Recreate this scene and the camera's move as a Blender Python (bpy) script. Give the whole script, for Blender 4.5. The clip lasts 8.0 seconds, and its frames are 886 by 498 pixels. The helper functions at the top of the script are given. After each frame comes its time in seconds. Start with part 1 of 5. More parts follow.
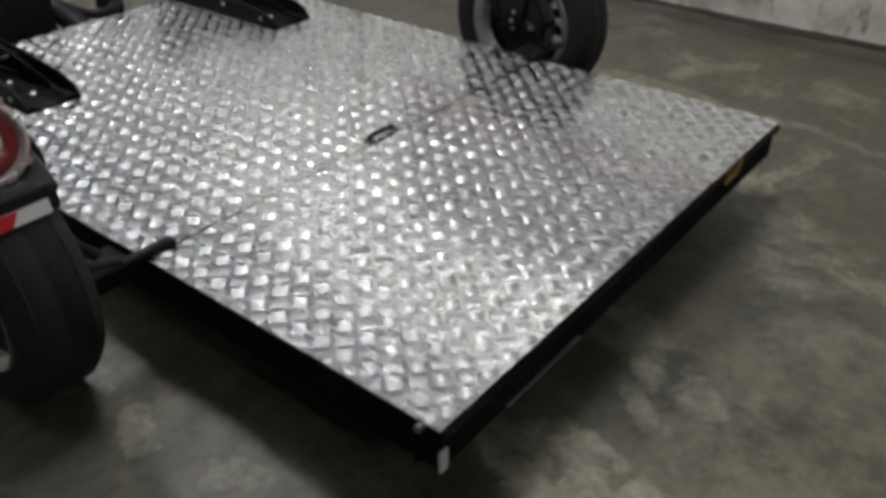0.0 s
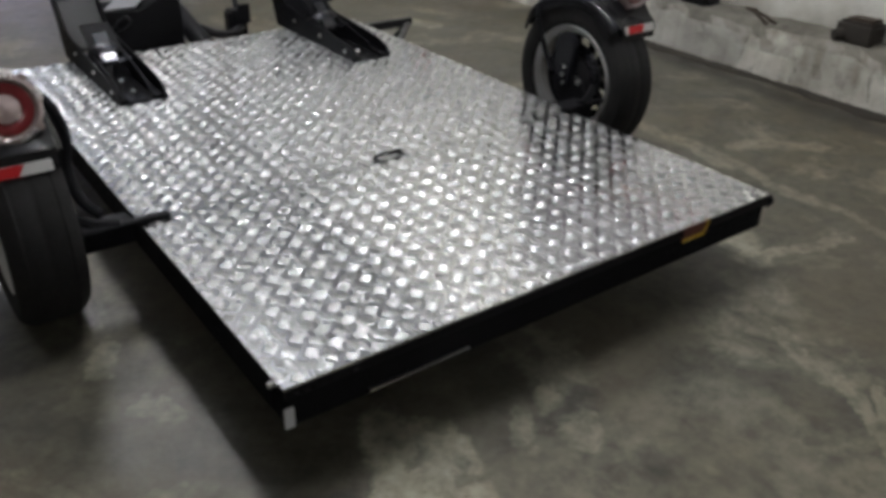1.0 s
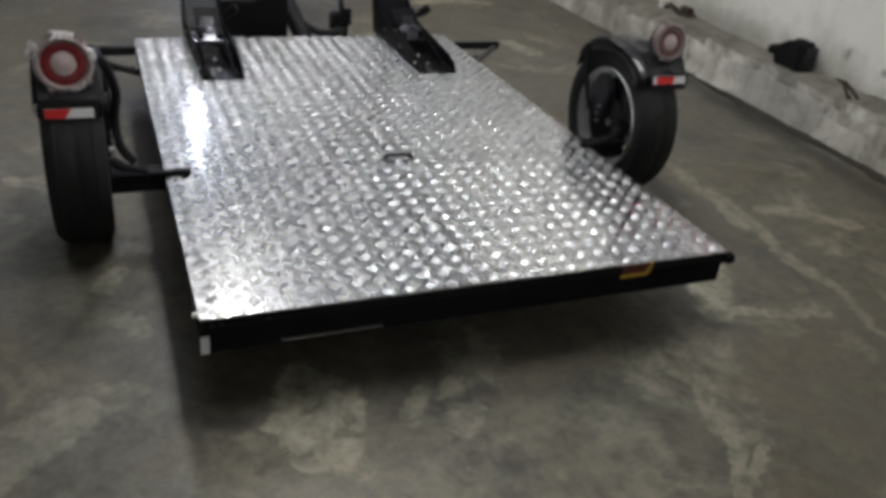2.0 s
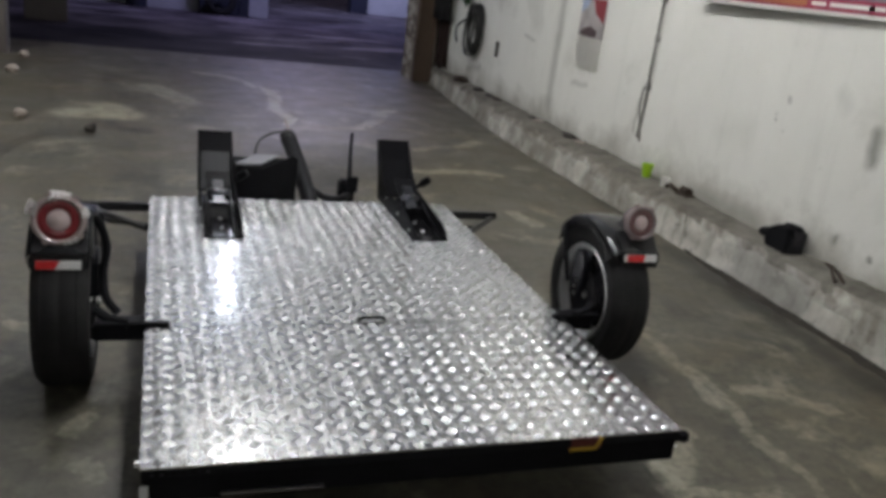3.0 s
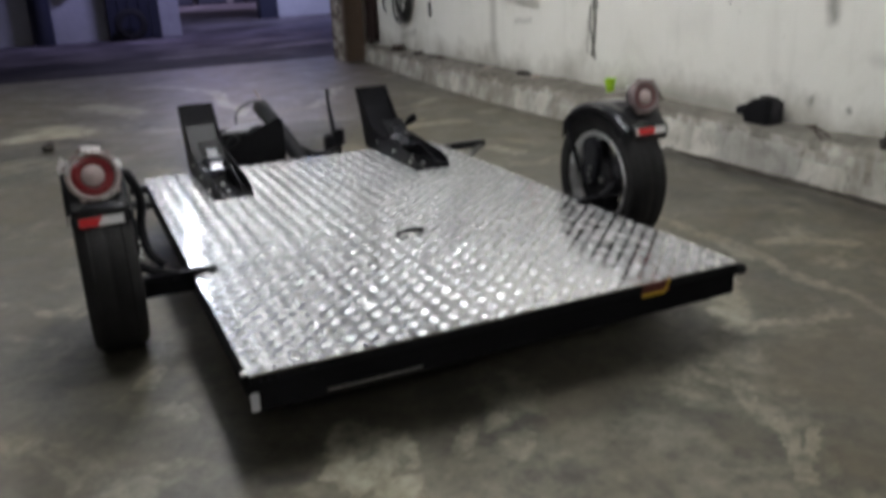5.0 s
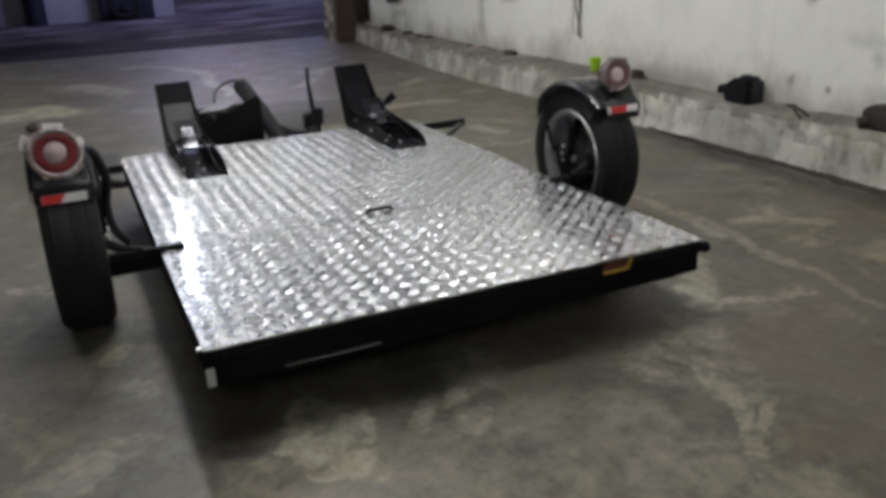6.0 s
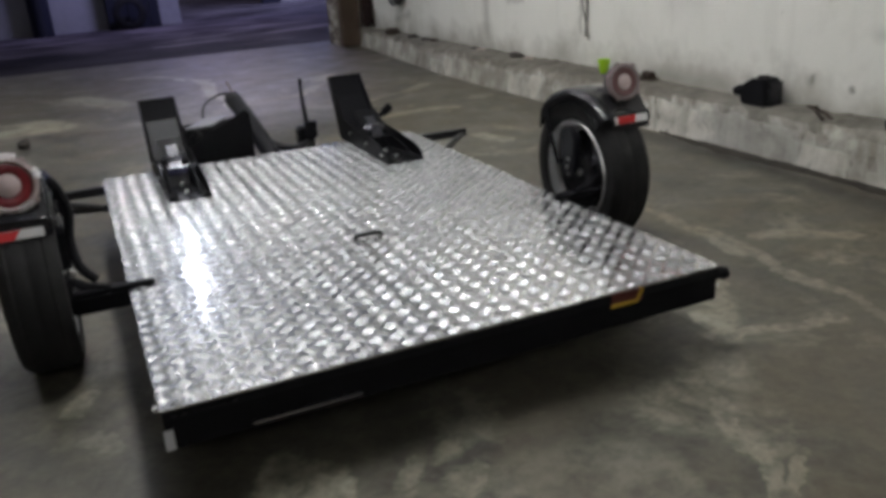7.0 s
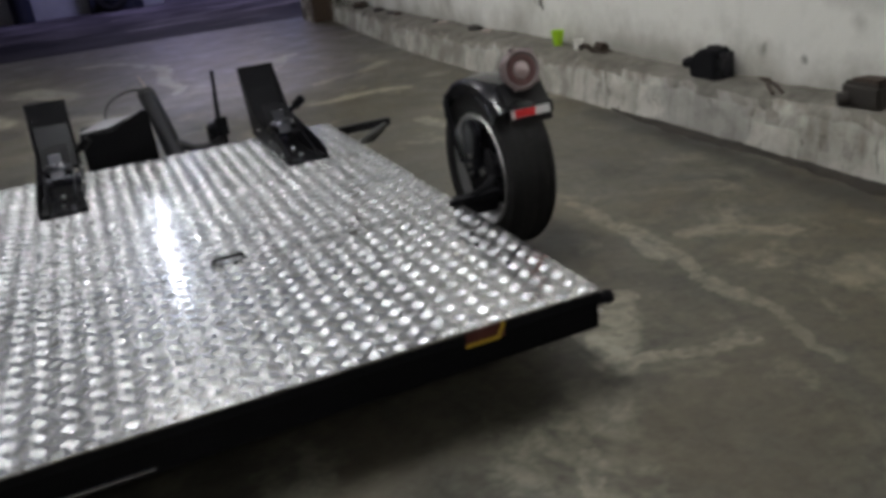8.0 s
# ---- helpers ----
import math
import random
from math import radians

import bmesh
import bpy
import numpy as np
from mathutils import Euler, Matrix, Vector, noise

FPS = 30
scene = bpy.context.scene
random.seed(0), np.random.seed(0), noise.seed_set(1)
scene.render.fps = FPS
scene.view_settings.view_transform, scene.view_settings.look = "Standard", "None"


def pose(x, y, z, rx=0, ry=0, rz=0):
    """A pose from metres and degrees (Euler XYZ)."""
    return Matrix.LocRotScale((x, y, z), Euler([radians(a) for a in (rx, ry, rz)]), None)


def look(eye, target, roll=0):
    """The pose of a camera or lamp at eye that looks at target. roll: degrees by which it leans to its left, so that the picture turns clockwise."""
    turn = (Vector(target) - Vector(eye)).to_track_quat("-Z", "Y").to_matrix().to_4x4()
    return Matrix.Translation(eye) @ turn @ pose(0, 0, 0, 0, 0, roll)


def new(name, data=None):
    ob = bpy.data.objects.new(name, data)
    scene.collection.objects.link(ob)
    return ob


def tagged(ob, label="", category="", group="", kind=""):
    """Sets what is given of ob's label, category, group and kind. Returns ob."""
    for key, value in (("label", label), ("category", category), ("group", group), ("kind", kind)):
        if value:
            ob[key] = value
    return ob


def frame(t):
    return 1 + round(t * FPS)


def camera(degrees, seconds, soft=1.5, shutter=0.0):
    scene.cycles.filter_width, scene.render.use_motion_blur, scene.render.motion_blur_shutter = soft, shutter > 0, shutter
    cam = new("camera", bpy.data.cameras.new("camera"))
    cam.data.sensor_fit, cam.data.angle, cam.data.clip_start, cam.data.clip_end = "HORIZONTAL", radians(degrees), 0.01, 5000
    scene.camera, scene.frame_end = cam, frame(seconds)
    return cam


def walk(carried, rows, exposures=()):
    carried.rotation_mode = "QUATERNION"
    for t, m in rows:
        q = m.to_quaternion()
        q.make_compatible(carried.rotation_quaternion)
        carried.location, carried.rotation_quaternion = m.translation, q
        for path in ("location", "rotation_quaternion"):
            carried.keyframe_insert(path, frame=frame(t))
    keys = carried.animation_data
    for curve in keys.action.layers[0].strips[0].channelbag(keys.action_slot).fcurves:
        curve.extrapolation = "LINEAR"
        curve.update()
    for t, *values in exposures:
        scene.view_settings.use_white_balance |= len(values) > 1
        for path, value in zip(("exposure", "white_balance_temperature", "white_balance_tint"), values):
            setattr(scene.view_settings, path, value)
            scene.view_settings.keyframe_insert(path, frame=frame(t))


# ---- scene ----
cam = camera(56.4, 8.0, soft=4.0, shutter=0.4)
PATH = [
    (0, (-0.634, -0.515, 1.054), (0.669, 0.532, -0.043), -0.2),
    (0.5, (-0.529, -0.769, 1.06), (0.65, 0.502, 0.062), 0.4),
    (1, (-0.417, -0.994, 1.08), (0.616, 0.404, 0.091), 1.1),
    (1.2, (-0.345, -1.04, 1.065), (0.647, 0.39, 0.081), 1.7),
    (2.3, (-0.052, -1.469, 1.219), (0.6, 0.177, 0.288), 7.1),
    (2.5, (-0.002, -1.464, 1.236), (0.654, 0.228, 0.394), 7.5),
    (3, (0.028, -1.539, 1.242), (0.684, 0.243, 0.613), 7.2),
    (3.5, (-0.022, -1.645, 1.196), (0.621, 0.144, 0.574), 7.0),
    (4, (-0.088, -1.669, 1.153), (0.626, 0.12, 0.611), 5.0),
    (4.5, (-0.181, -1.61, 1.066), (0.602, 0.156, 0.547), -0.1),
    (5, (-0.243, -1.553, 0.982), (0.527, 0.178, 0.341), -2.7),
    (5.2, (-0.251, -1.544, 0.963), (0.504, 0.164, 0.248), -2.8),
    (6.3, (-0.117, -1.611, 0.969), (0.646, 0.112, 0.301), -2.6),
    (6.5, (-0.092, -1.595, 0.964), (0.647, 0.14, 0.296), -3.0),
    (7, (-0.019, -1.434, 0.972), (0.71, 0.3, 0.291), -4.2),
    (7.5, (0.16, -1.351, 0.974), (0.913, 0.358, 0.259), -7.7),
    (8, (0.45, -1.32, 0.971), (1.121, 0.407, 0.22), -7.0),
]
EXPOSURES = [(0.0, -0.1), (1.2, -0.05), (2.5, -0.12), (3.5, 0.0), (4.5, 0.1), (5.2, 0.12), (6.5, 0.0), (7.5, -0.1), (8.0, -0.2)]
walk(cam, [(t, look(eye, target, roll)) for t, eye, target, roll in PATH], EXPOSURES)

# ---- world and lights ----
world = bpy.data.worlds.new("world")
world.use_nodes = True
world.node_tree.nodes["Background"].inputs["Color"].default_value = (0.5, 0.55, 0.7, 1)
world.node_tree.nodes["Background"].inputs["Strength"].default_value = 0.02
scene.world = world


# First tube fits the trailer's shadow edges; the other three are added fill.
TUBES = ((0.80, 0.80, 2.98), (0.60, 3.38, 2.98), (-1.75, 6.30, 2.98), (-1.20, -4.20, 2.98))
OPENING = (0.77, 7.45, 2.45)


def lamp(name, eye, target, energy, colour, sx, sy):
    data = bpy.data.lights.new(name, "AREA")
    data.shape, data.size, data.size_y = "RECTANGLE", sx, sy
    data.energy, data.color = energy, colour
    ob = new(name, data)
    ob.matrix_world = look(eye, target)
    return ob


def glowing(name, colour, strength):
    mat = bpy.data.materials.new(name)
    mat.use_nodes = True
    b = mat.node_tree.nodes["Principled BSDF"]
    b.inputs["Base Color"].default_value = (0.8, 0.8, 0.8, 1)
    b.inputs["Emission Color"].default_value = (*colour, 1)
    b.inputs["Emission Strength"].default_value = strength
    return mat


# The workshop's ceiling tube and the cool bulb in the opening glow themselves; the yard's area lamps are added fill
# without fixtures.
# Strengths of the three added tubes only set how much they brighten.
TUBEGLOW = [glowing("tube_glow", (1.0, 0.99, 0.975), 368), glowing("ahead_fill_glow", (1.0, 0.99, 0.975), 430), glowing("side_fill_glow", (1.0, 0.99, 0.975), 255), glowing("rear_fill_glow", (1.0, 0.99, 0.975), 400)]
BULBGLOW = glowing("cool_tube_glow", (0.78, 0.84, 1.0), 96)
lamp("yard_fill", (2.2, 13.7, 3.9), (1.8, 14.8, 0.6), 125, (0.51, 0.50, 1.0), 1.0, 0.2)
# Added fill through the opening onto the far workshop floor.
lamp("opening_fill", (2.7, 12.9, 3.9), (1.9, 6.6, 0.0), 62, (0.86, 0.78, 1.0), 2.2, 0.3)
lamp("bay_fill", (5.5, 17.5, 3.9), (5.9, 20.6, 0.85), 185, (0.54, 0.57, 1.0), 0.8, 0.2)
lamp("alley_fill", (5.4, 30.4, 4.9), (5.7, 36.5, 1.1), 540, (0.68, 0.62, 1.0), 1.6, 0.3)


# ---- materials ----
def material(name):
    mat = bpy.data.materials.new(name)
    mat.use_nodes = True
    nt = mat.node_tree
    return mat, nt, nt.nodes["Principled BSDF"]


def node(nt, kind, **values):
    n = nt.nodes.new(kind)
    for key, value in values.items():
        if key in n.inputs:
            n.inputs[key].default_value = value
    return n


def coords(nt, scale=(1, 1, 1)):
    tc = node(nt, "ShaderNodeTexCoord")
    mp = node(nt, "ShaderNodeMapping")
    mp.inputs["Scale"].default_value = scale
    nt.links.new(tc.outputs["Object"], mp.inputs["Vector"])
    return mp.outputs["Vector"]


def noise_of(nt, vec, scale, detail=4.0, rough=0.55, distort=0.0):
    n = node(nt, "ShaderNodeTexNoise", Scale=scale, Detail=detail, Roughness=rough, Distortion=distort)
    nt.links.new(vec, n.inputs["Vector"])
    return n.outputs["Fac"]


def ramp(nt, fac, *stops):
    r = node(nt, "ShaderNodeValToRGB")
    el = r.color_ramp.elements
    while len(el) < len(stops):
        el.new(0.5)
    for e, (p, c) in zip(el, stops):
        e.position = p
        e.color = (*c, 1) if isinstance(c, tuple) else (c, c, c, 1)
    nt.links.new(fac, r.inputs["Fac"])
    return r.outputs["Color"]


def mix(nt, fac, a, b, blend="MIX"):
    m = node(nt, "ShaderNodeMix")
    m.data_type, m.blend_type = "RGBA", blend
    for slot, value in ((0, fac), (6, a), (7, b)):
        if isinstance(value, (int, float)):
            m.inputs[slot].default_value = value
        elif isinstance(value, tuple):
            m.inputs[slot].default_value = (*value, 1)
        else:
            nt.links.new(value, m.inputs[slot])
    return m.outputs[2]


def calc(nt, op, a, b=0.0, c=0.0):
    m = node(nt, "ShaderNodeMath")
    m.operation = op
    for slot, value in enumerate((a, b, c)):
        if isinstance(value, (int, float)):
            m.inputs[slot].default_value = value
        else:
            nt.links.new(value, m.inputs[slot])
    return m.outputs[0]


def bump(nt, bsdf, height, strength=0.3, distance=0.005):
    b = node(nt, "ShaderNodeBump", Strength=strength, Distance=distance)
    nt.links.new(height, b.inputs["Height"])
    nt.links.new(b.outputs["Normal"], bsdf.inputs["Normal"])


def plain(name, colour, rough=0.5, metal=0.0, vary=0.15, scale=20.0, relief=0.0, coat=0.0, shine=0.5):
    """A surface of one colour with fine grain and larger wear."""
    mat, nt, bsdf = material(name)
    vec = coords(nt)
    big, fine = noise_of(nt, vec, scale * 0.25, 3), noise_of(nt, vec, scale * 4, 4)
    low = tuple(v * (1 - vary) for v in colour)
    high = tuple(min(1, v * (1 + vary)) for v in colour)
    col = mix(nt, 0.35, ramp(nt, big, (0.3, low), (0.7, high)), ramp(nt, fine, (0.3, low), (0.7, high)))
    nt.links.new(col, bsdf.inputs["Base Color"])
    nt.links.new(ramp(nt, fine, (0.3, max(0.02, rough * (1 - min(0.2, vary)))), (0.7, min(1.0, rough * (1 + min(0.2, vary))))), bsdf.inputs["Roughness"])
    bsdf.inputs["Metallic"].default_value = metal
    bsdf.inputs["Coat Weight"].default_value = coat
    bsdf.inputs["Specular IOR Level"].default_value = shine
    if relief:
        bump(nt, bsdf, fine, relief, 0.003)
    return mat


def along(nt, vec, x0, y0, x1, y1):
    """Distance on the floor from a point to a stroke between two places."""
    sep = node(nt, "ShaderNodeSeparateXYZ")
    nt.links.new(vec, sep.inputs[0])
    dx, dy = x1 - x0, y1 - y0
    n2 = dx * dx + dy * dy + 1e-9
    px, py = calc(nt, "SUBTRACT", sep.outputs[0], x0), calc(nt, "SUBTRACT", sep.outputs[1], y0)
    k = calc(nt, "ADD", calc(nt, "MULTIPLY", px, dx / n2), calc(nt, "MULTIPLY", py, dy / n2))
    node_k = k.node
    node_k.use_clamp = True
    ex = calc(nt, "SUBTRACT", px, calc(nt, "MULTIPLY", k, dx))
    ey = calc(nt, "SUBTRACT", py, calc(nt, "MULTIPLY", k, dy))
    return calc(nt, "SQRT", calc(nt, "ADD", calc(nt, "MULTIPLY", ex, ex), calc(nt, "MULTIPLY", ey, ey)))


def warped(nt, vec, scale, amount):
    n = node(nt, "ShaderNodeTexNoise", Scale=scale, Detail=4.0)
    nt.links.new(vec, n.inputs["Vector"])
    m = node(nt, "ShaderNodeVectorMath")
    m.operation = "MULTIPLY_ADD"
    nt.links.new(n.outputs["Color"], m.inputs[0])
    m.inputs[1].default_value = (amount, amount, 0)
    add = node(nt, "ShaderNodeVectorMath")
    add.operation = "SUBTRACT"
    nt.links.new(vec, add.inputs[0])
    add.inputs[1].default_value = (amount / 2, amount / 2, 0)
    nt.links.new(add.outputs[0], m.inputs[2])
    return m.outputs[0]


def concrete_floor():
    mat, nt, bsdf = material("worn_concrete")
    vec = coords(nt)
    big = noise_of(nt, vec, 1.1, 5, 0.6, 0.6)
    mid = noise_of(nt, vec, 4.5, 6, 0.65)
    fine = noise_of(nt, vec, 55, 5, 0.6)
    col = ramp(nt, big, (0.34, (0.038, 0.032, 0.021)), (0.50, (0.072, 0.063, 0.044)), (0.66, (0.108, 0.096, 0.069)))
    col = mix(nt, 0.55, col, ramp(nt, mid, (0.38, (0.022, 0.020, 0.013)), (0.62, (0.128, 0.117, 0.084))))
    patch = noise_of(nt, vec, 9.0, 7, 0.7, 0.4)
    col = mix(nt, 0.38, col, ramp(nt, patch, (0.40, (0.020, 0.019, 0.013)), (0.52, (0.084, 0.076, 0.054)), (0.60, (0.185, 0.172, 0.130))))
    col = mix(nt, 0.26, col, ramp(nt, fine, (0.32, 0.026), (0.68, 0.125)))
    grit = noise_of(nt, vec, 22, 6, 0.7, 0.3)
    col = mix(nt, 0.30, col, ramp(nt, grit, (0.38, (0.030, 0.030, 0.022)), (0.60, (0.140, 0.131, 0.100))))
    col = mix(nt, ramp(nt, noise_of(nt, vec, 2.1, 4, 0.6, 0.3), (0.50, 0.0), (0.62, 0.40)), col, (0.098, 0.080, 0.057))
    wv = warped(nt, warped(nt, vec, 6.0, 0.13), 34.0, 0.045)
    wf = warped(nt, warped(nt, vec, 2.6, 0.30), 18.0, 0.09)
    near = (
        (wv, 0.21, 0.03, 0.20, -0.12, 0.070, 1.0), (wv, 0.27, -0.04, 0.24, -0.24, 0.062, 1.0), (wv, 0.15, -0.10, 0.17, -0.22, 0.045, 0.9), (wv, 0.58, -0.01, 0.54, -0.10, 0.028, 0.6),
        (wv, 0.47, -0.08, 0.41, -0.16, 0.030, 0.55), (wv, 0.54, -0.12, 0.50, -0.20, 0.030, 0.6),
        (wv, 1.84, 0.99, 1.83, 0.66, 0.035, 0.4), (wv, 1.86, 0.68, 1.81, 0.46, 0.050, 0.55), (wv, 1.81, 0.48, 1.80, 0.05, 0.030, 0.5), (wv, 1.80, 0.05, 1.76, -0.21, 0.024, 0.4),
        (wv, 1.56, 0.29, 1.49, 0.20, 0.055, 0.6), (wv, 1.41, 0.13, 1.37, 0.05, 0.070, 0.7), (wv, 1.40, 0.02, 1.68, -0.04, 0.024, 0.55),
        (wv, 1.12, -0.22, 1.04, -0.36, 0.026, 0.6), (wv, 1.06, -0.36, 0.97, -0.58, 0.028, 0.55), (wv, 1.10, -0.46, 1.02, -0.53, 0.020, 0.6), (wv, -0.14, 0.36, -0.11, 0.30, 0.028, 0.35), (wv, -0.15, 0.60, -0.18, 0.52, 0.030, 0.45),
    )
    far = (
        (wv, -0.52, 4.82, -0.22, 4.82, 0.20, 0.9), (wv, -0.36, 5.17, -0.25, 4.95, 0.14, 0.8),
        (wv, -0.03, 6.2, 0.25, 5.55, 0.14, 0.7), (wf, 0.36, 7.3, 0.74, 7.1, 0.07, 0.8), (wf, 0.74, 7.1, 1.04, 6.34, 0.06, 0.8), (wf, 1.04, 6.34, 0.98, 4.8, 0.055, 0.9), (wf, 1.55, 4.85, 2.05, 5.8, 0.07, 0.8),
        (wf, 1.85, 4.19, 2.45, 4.55, 0.07, 0.8), (wf, 1.65, 3.5, 2.2, 3.5, 0.07, 0.8), (wv, -0.25, 0.05, -0.45, -0.15, 0.07, 0.4),
        (wf, 1.95, 2.6, 2.0, 2.4, 0.07, 0.7), (wf, 1.95, 0.55, 2.2, 0.40, 0.05, 0.5), (wv, 0.75, -0.55, 0.95, -0.70, 0.10, 0.4), (wf, 0.55, 3.4, 0.95, 3.9, 0.07, 0.35),
        (wf, 0.10, -0.30, 0.75, -0.38, 0.20, 0.30), (wf, -0.42, 1.22, -0.32, 1.16, 0.035, 0.6),
    )
    def strokes(rows):
        most = None
        for src, x0, y0, x1, y1, wide, much in rows:
            d = along(nt, src, x0, y0, x1, y1)
            m = ramp(nt, calc(nt, "DIVIDE", d, wide), (0.72, much), (1.12, 0.0))
            most = m if most is None else calc(nt, "MAXIMUM", most, m)
        return most
    blot = ramp(nt, noise_of(nt, vec, 2.6, 7, 0.66, 0.5), (0.55, 0.0), (0.64, 0.5))
    pale = calc(nt, "MAXIMUM", strokes(far), blot)
    pale = calc(nt, "MULTIPLY", pale, ramp(nt, noise_of(nt, vec, 8.5, 7, 0.7), (0.36, 0.15), (0.49, 1.0)))
    close = calc(nt, "MULTIPLY", strokes(near), ramp(nt, noise_of(nt, vec, 16, 6, 0.6), (0.38, 0.25), (0.49, 1.0)))
    pale = calc(nt, "MAXIMUM", pale, close)
    col = mix(nt, calc(nt, "MULTIPLY", pale, 0.88), col, ramp(nt, grit, (0.36, (0.21, 0.205, 0.162)), (0.62, (0.40, 0.385, 0.315))))
    dark = None
    for x0, y0, x1, y1, wide in ((0.03, -0.06, 0.07, -0.08, 0.04), (0.60, -0.10, 0.52, -0.12, 0.03), (2.43, -1.0, 2.53, 0.5, 0.07), (2.54, 0.5, 2.61, 2.0, 0.095), (2.69, 2.6, 2.74, 3.6, 0.05), (2.30, 0.95, 2.42, 0.85, 0.06)):
        d = along(nt, wv, x0, y0, x1, y1)
        m = ramp(nt, calc(nt, "DIVIDE", d, wide), (0.3, 1.0), (1.5, 0.0))
        dark = m if dark is None else calc(nt, "MAXIMUM", dark, m)
    umber = ramp(nt, calc(nt, "MULTIPLY", noise_of(nt, vec, 0.7, 4, 0.6, 0.5), 1.0), (0.40, 0.0), (0.60, 1.0))
    col = mix(nt, umber, col, mix(nt, 1.0, col, (1.03, 0.965, 0.85), "MULTIPLY"))
    col = mix(nt, 1.0, col, (0.985, 0.98, 0.95), "MULTIPLY")
    stain = ramp(nt, noise_of(nt, vec, 1.9, 5, 0.6, 0.8), (0.32, 0.8), (0.44, 0.0))
    dark = calc(nt, "MAXIMUM", dark, stain)
    col = mix(nt, calc(nt, "MULTIPLY", dark, 0.75), col, (0.018, 0.017, 0.014))
    nt.links.new(col, bsdf.inputs["Base Color"])
    nt.links.new(ramp(nt, mid, (0.3, 0.34), (0.7, 0.58)), bsdf.inputs["Roughness"])
    bump(nt, bsdf, calc(nt, "ADD", calc(nt, "MULTIPLY", mid, 0.7), calc(nt, "MULTIPLY", fine, 0.3)), 0.35, 0.012)
    return mat


WALL_MARKS = ((2.35, 0.23, 1.75, 0.25, 0.09, 0.5), (4.54, 0.35, 4.56, 1.75, 0.10, 0.45), (1.145, 0.70, 1.15, 0.82, 0.055, 0.75), (1.73, 0.86, 1.73, 0.875, 0.02, 0.5), (1.22, 0.335, 1.22, 0.345, 0.02, 0.8),
    (1.00, 0.315, 1.005, 0.325, 0.018, 0.85), (3.13, 0.42, 3.12, 0.62, 0.025, 0.55), (3.02, 0.75, 3.03, 1.3, 0.03, 0.25), (3.9, 0.60, 4.15, 0.58, 0.03, 0.35), (5.0, 0.80, 5.25, 0.83, 0.02, 0.4),
    (6.3, 0.40, 6.7, 0.34, 0.06, 0.5), (0.76, 0.455, 0.78, 0.475, 0.04, 0.35), (1.225, 0.32, 1.235, 0.33, 0.03, 0.4), (1.40, 0.95, 1.36, 0.90, 0.06, 0.16), (2.2, 0.62, 2.0, 0.66, 0.12, 0.10), (0.9, 0.55, 0.4, 0.5, 0.05, 0.25))


def limewash(name, soil=0.5, marks=()):
    """Dirty white plaster: grime clouds, drips and small chips."""
    mat, nt, bsdf = material(name)
    vec = coords(nt)
    cloud = noise_of(nt, vec, 1.3, 6, 0.62, 0.3)
    drip = noise_of(nt, coords(nt, (5.0, 5.0, 0.55)), 2.2, 5, 0.6)
    speck = noise_of(nt, vec, 13, 6, 0.7)
    fine = noise_of(nt, vec, 70, 4)
    col = ramp(nt, cloud, (0.28, (0.56, 0.555, 0.50)), (0.46, (0.77, 0.765, 0.715)), (0.75, (0.83, 0.825, 0.775)))
    col = mix(nt, calc(nt, "MULTIPLY", ramp(nt, drip, (0.30, 1.0), (0.46, 0.0)), soil), col, (0.42, 0.415, 0.37))
    col = mix(nt, calc(nt, "MULTIPLY", ramp(nt, speck, (0.24, 1.0), (0.335, 0.0)), 0.8), col, (0.20, 0.195, 0.17))
    if marks:
        swap = node(nt, "ShaderNodeSeparateXYZ")
        nt.links.new(vec, swap.inputs[0])
        flat = node(nt, "ShaderNodeCombineXYZ")
        nt.links.new(swap.outputs[1], flat.inputs[0])
        nt.links.new(swap.outputs[2], flat.inputs[1])
        near = warped(nt, flat.outputs[0], 9.0, 0.06)
        for y0, z0, y1, z1, wide, much in marks:
            d = along(nt, near, y0, z0, y1, z1)
            col = mix(nt, ramp(nt, calc(nt, "DIVIDE", d, wide), (0.1, much), (1.4, 0.0)), col, (0.20, 0.195, 0.17))
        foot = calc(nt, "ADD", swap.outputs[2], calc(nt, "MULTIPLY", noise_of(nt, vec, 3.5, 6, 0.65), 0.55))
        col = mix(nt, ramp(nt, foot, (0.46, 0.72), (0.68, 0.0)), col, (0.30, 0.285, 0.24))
    nt.links.new(col, bsdf.inputs["Base Color"])
    bsdf.inputs["Roughness"].default_value = 0.85
    bump(nt, bsdf, calc(nt, "ADD", calc(nt, "MULTIPLY", cloud, 1.5), calc(nt, "MULTIPLY", fine, 0.15)), 0.5, 0.02)
    return mat


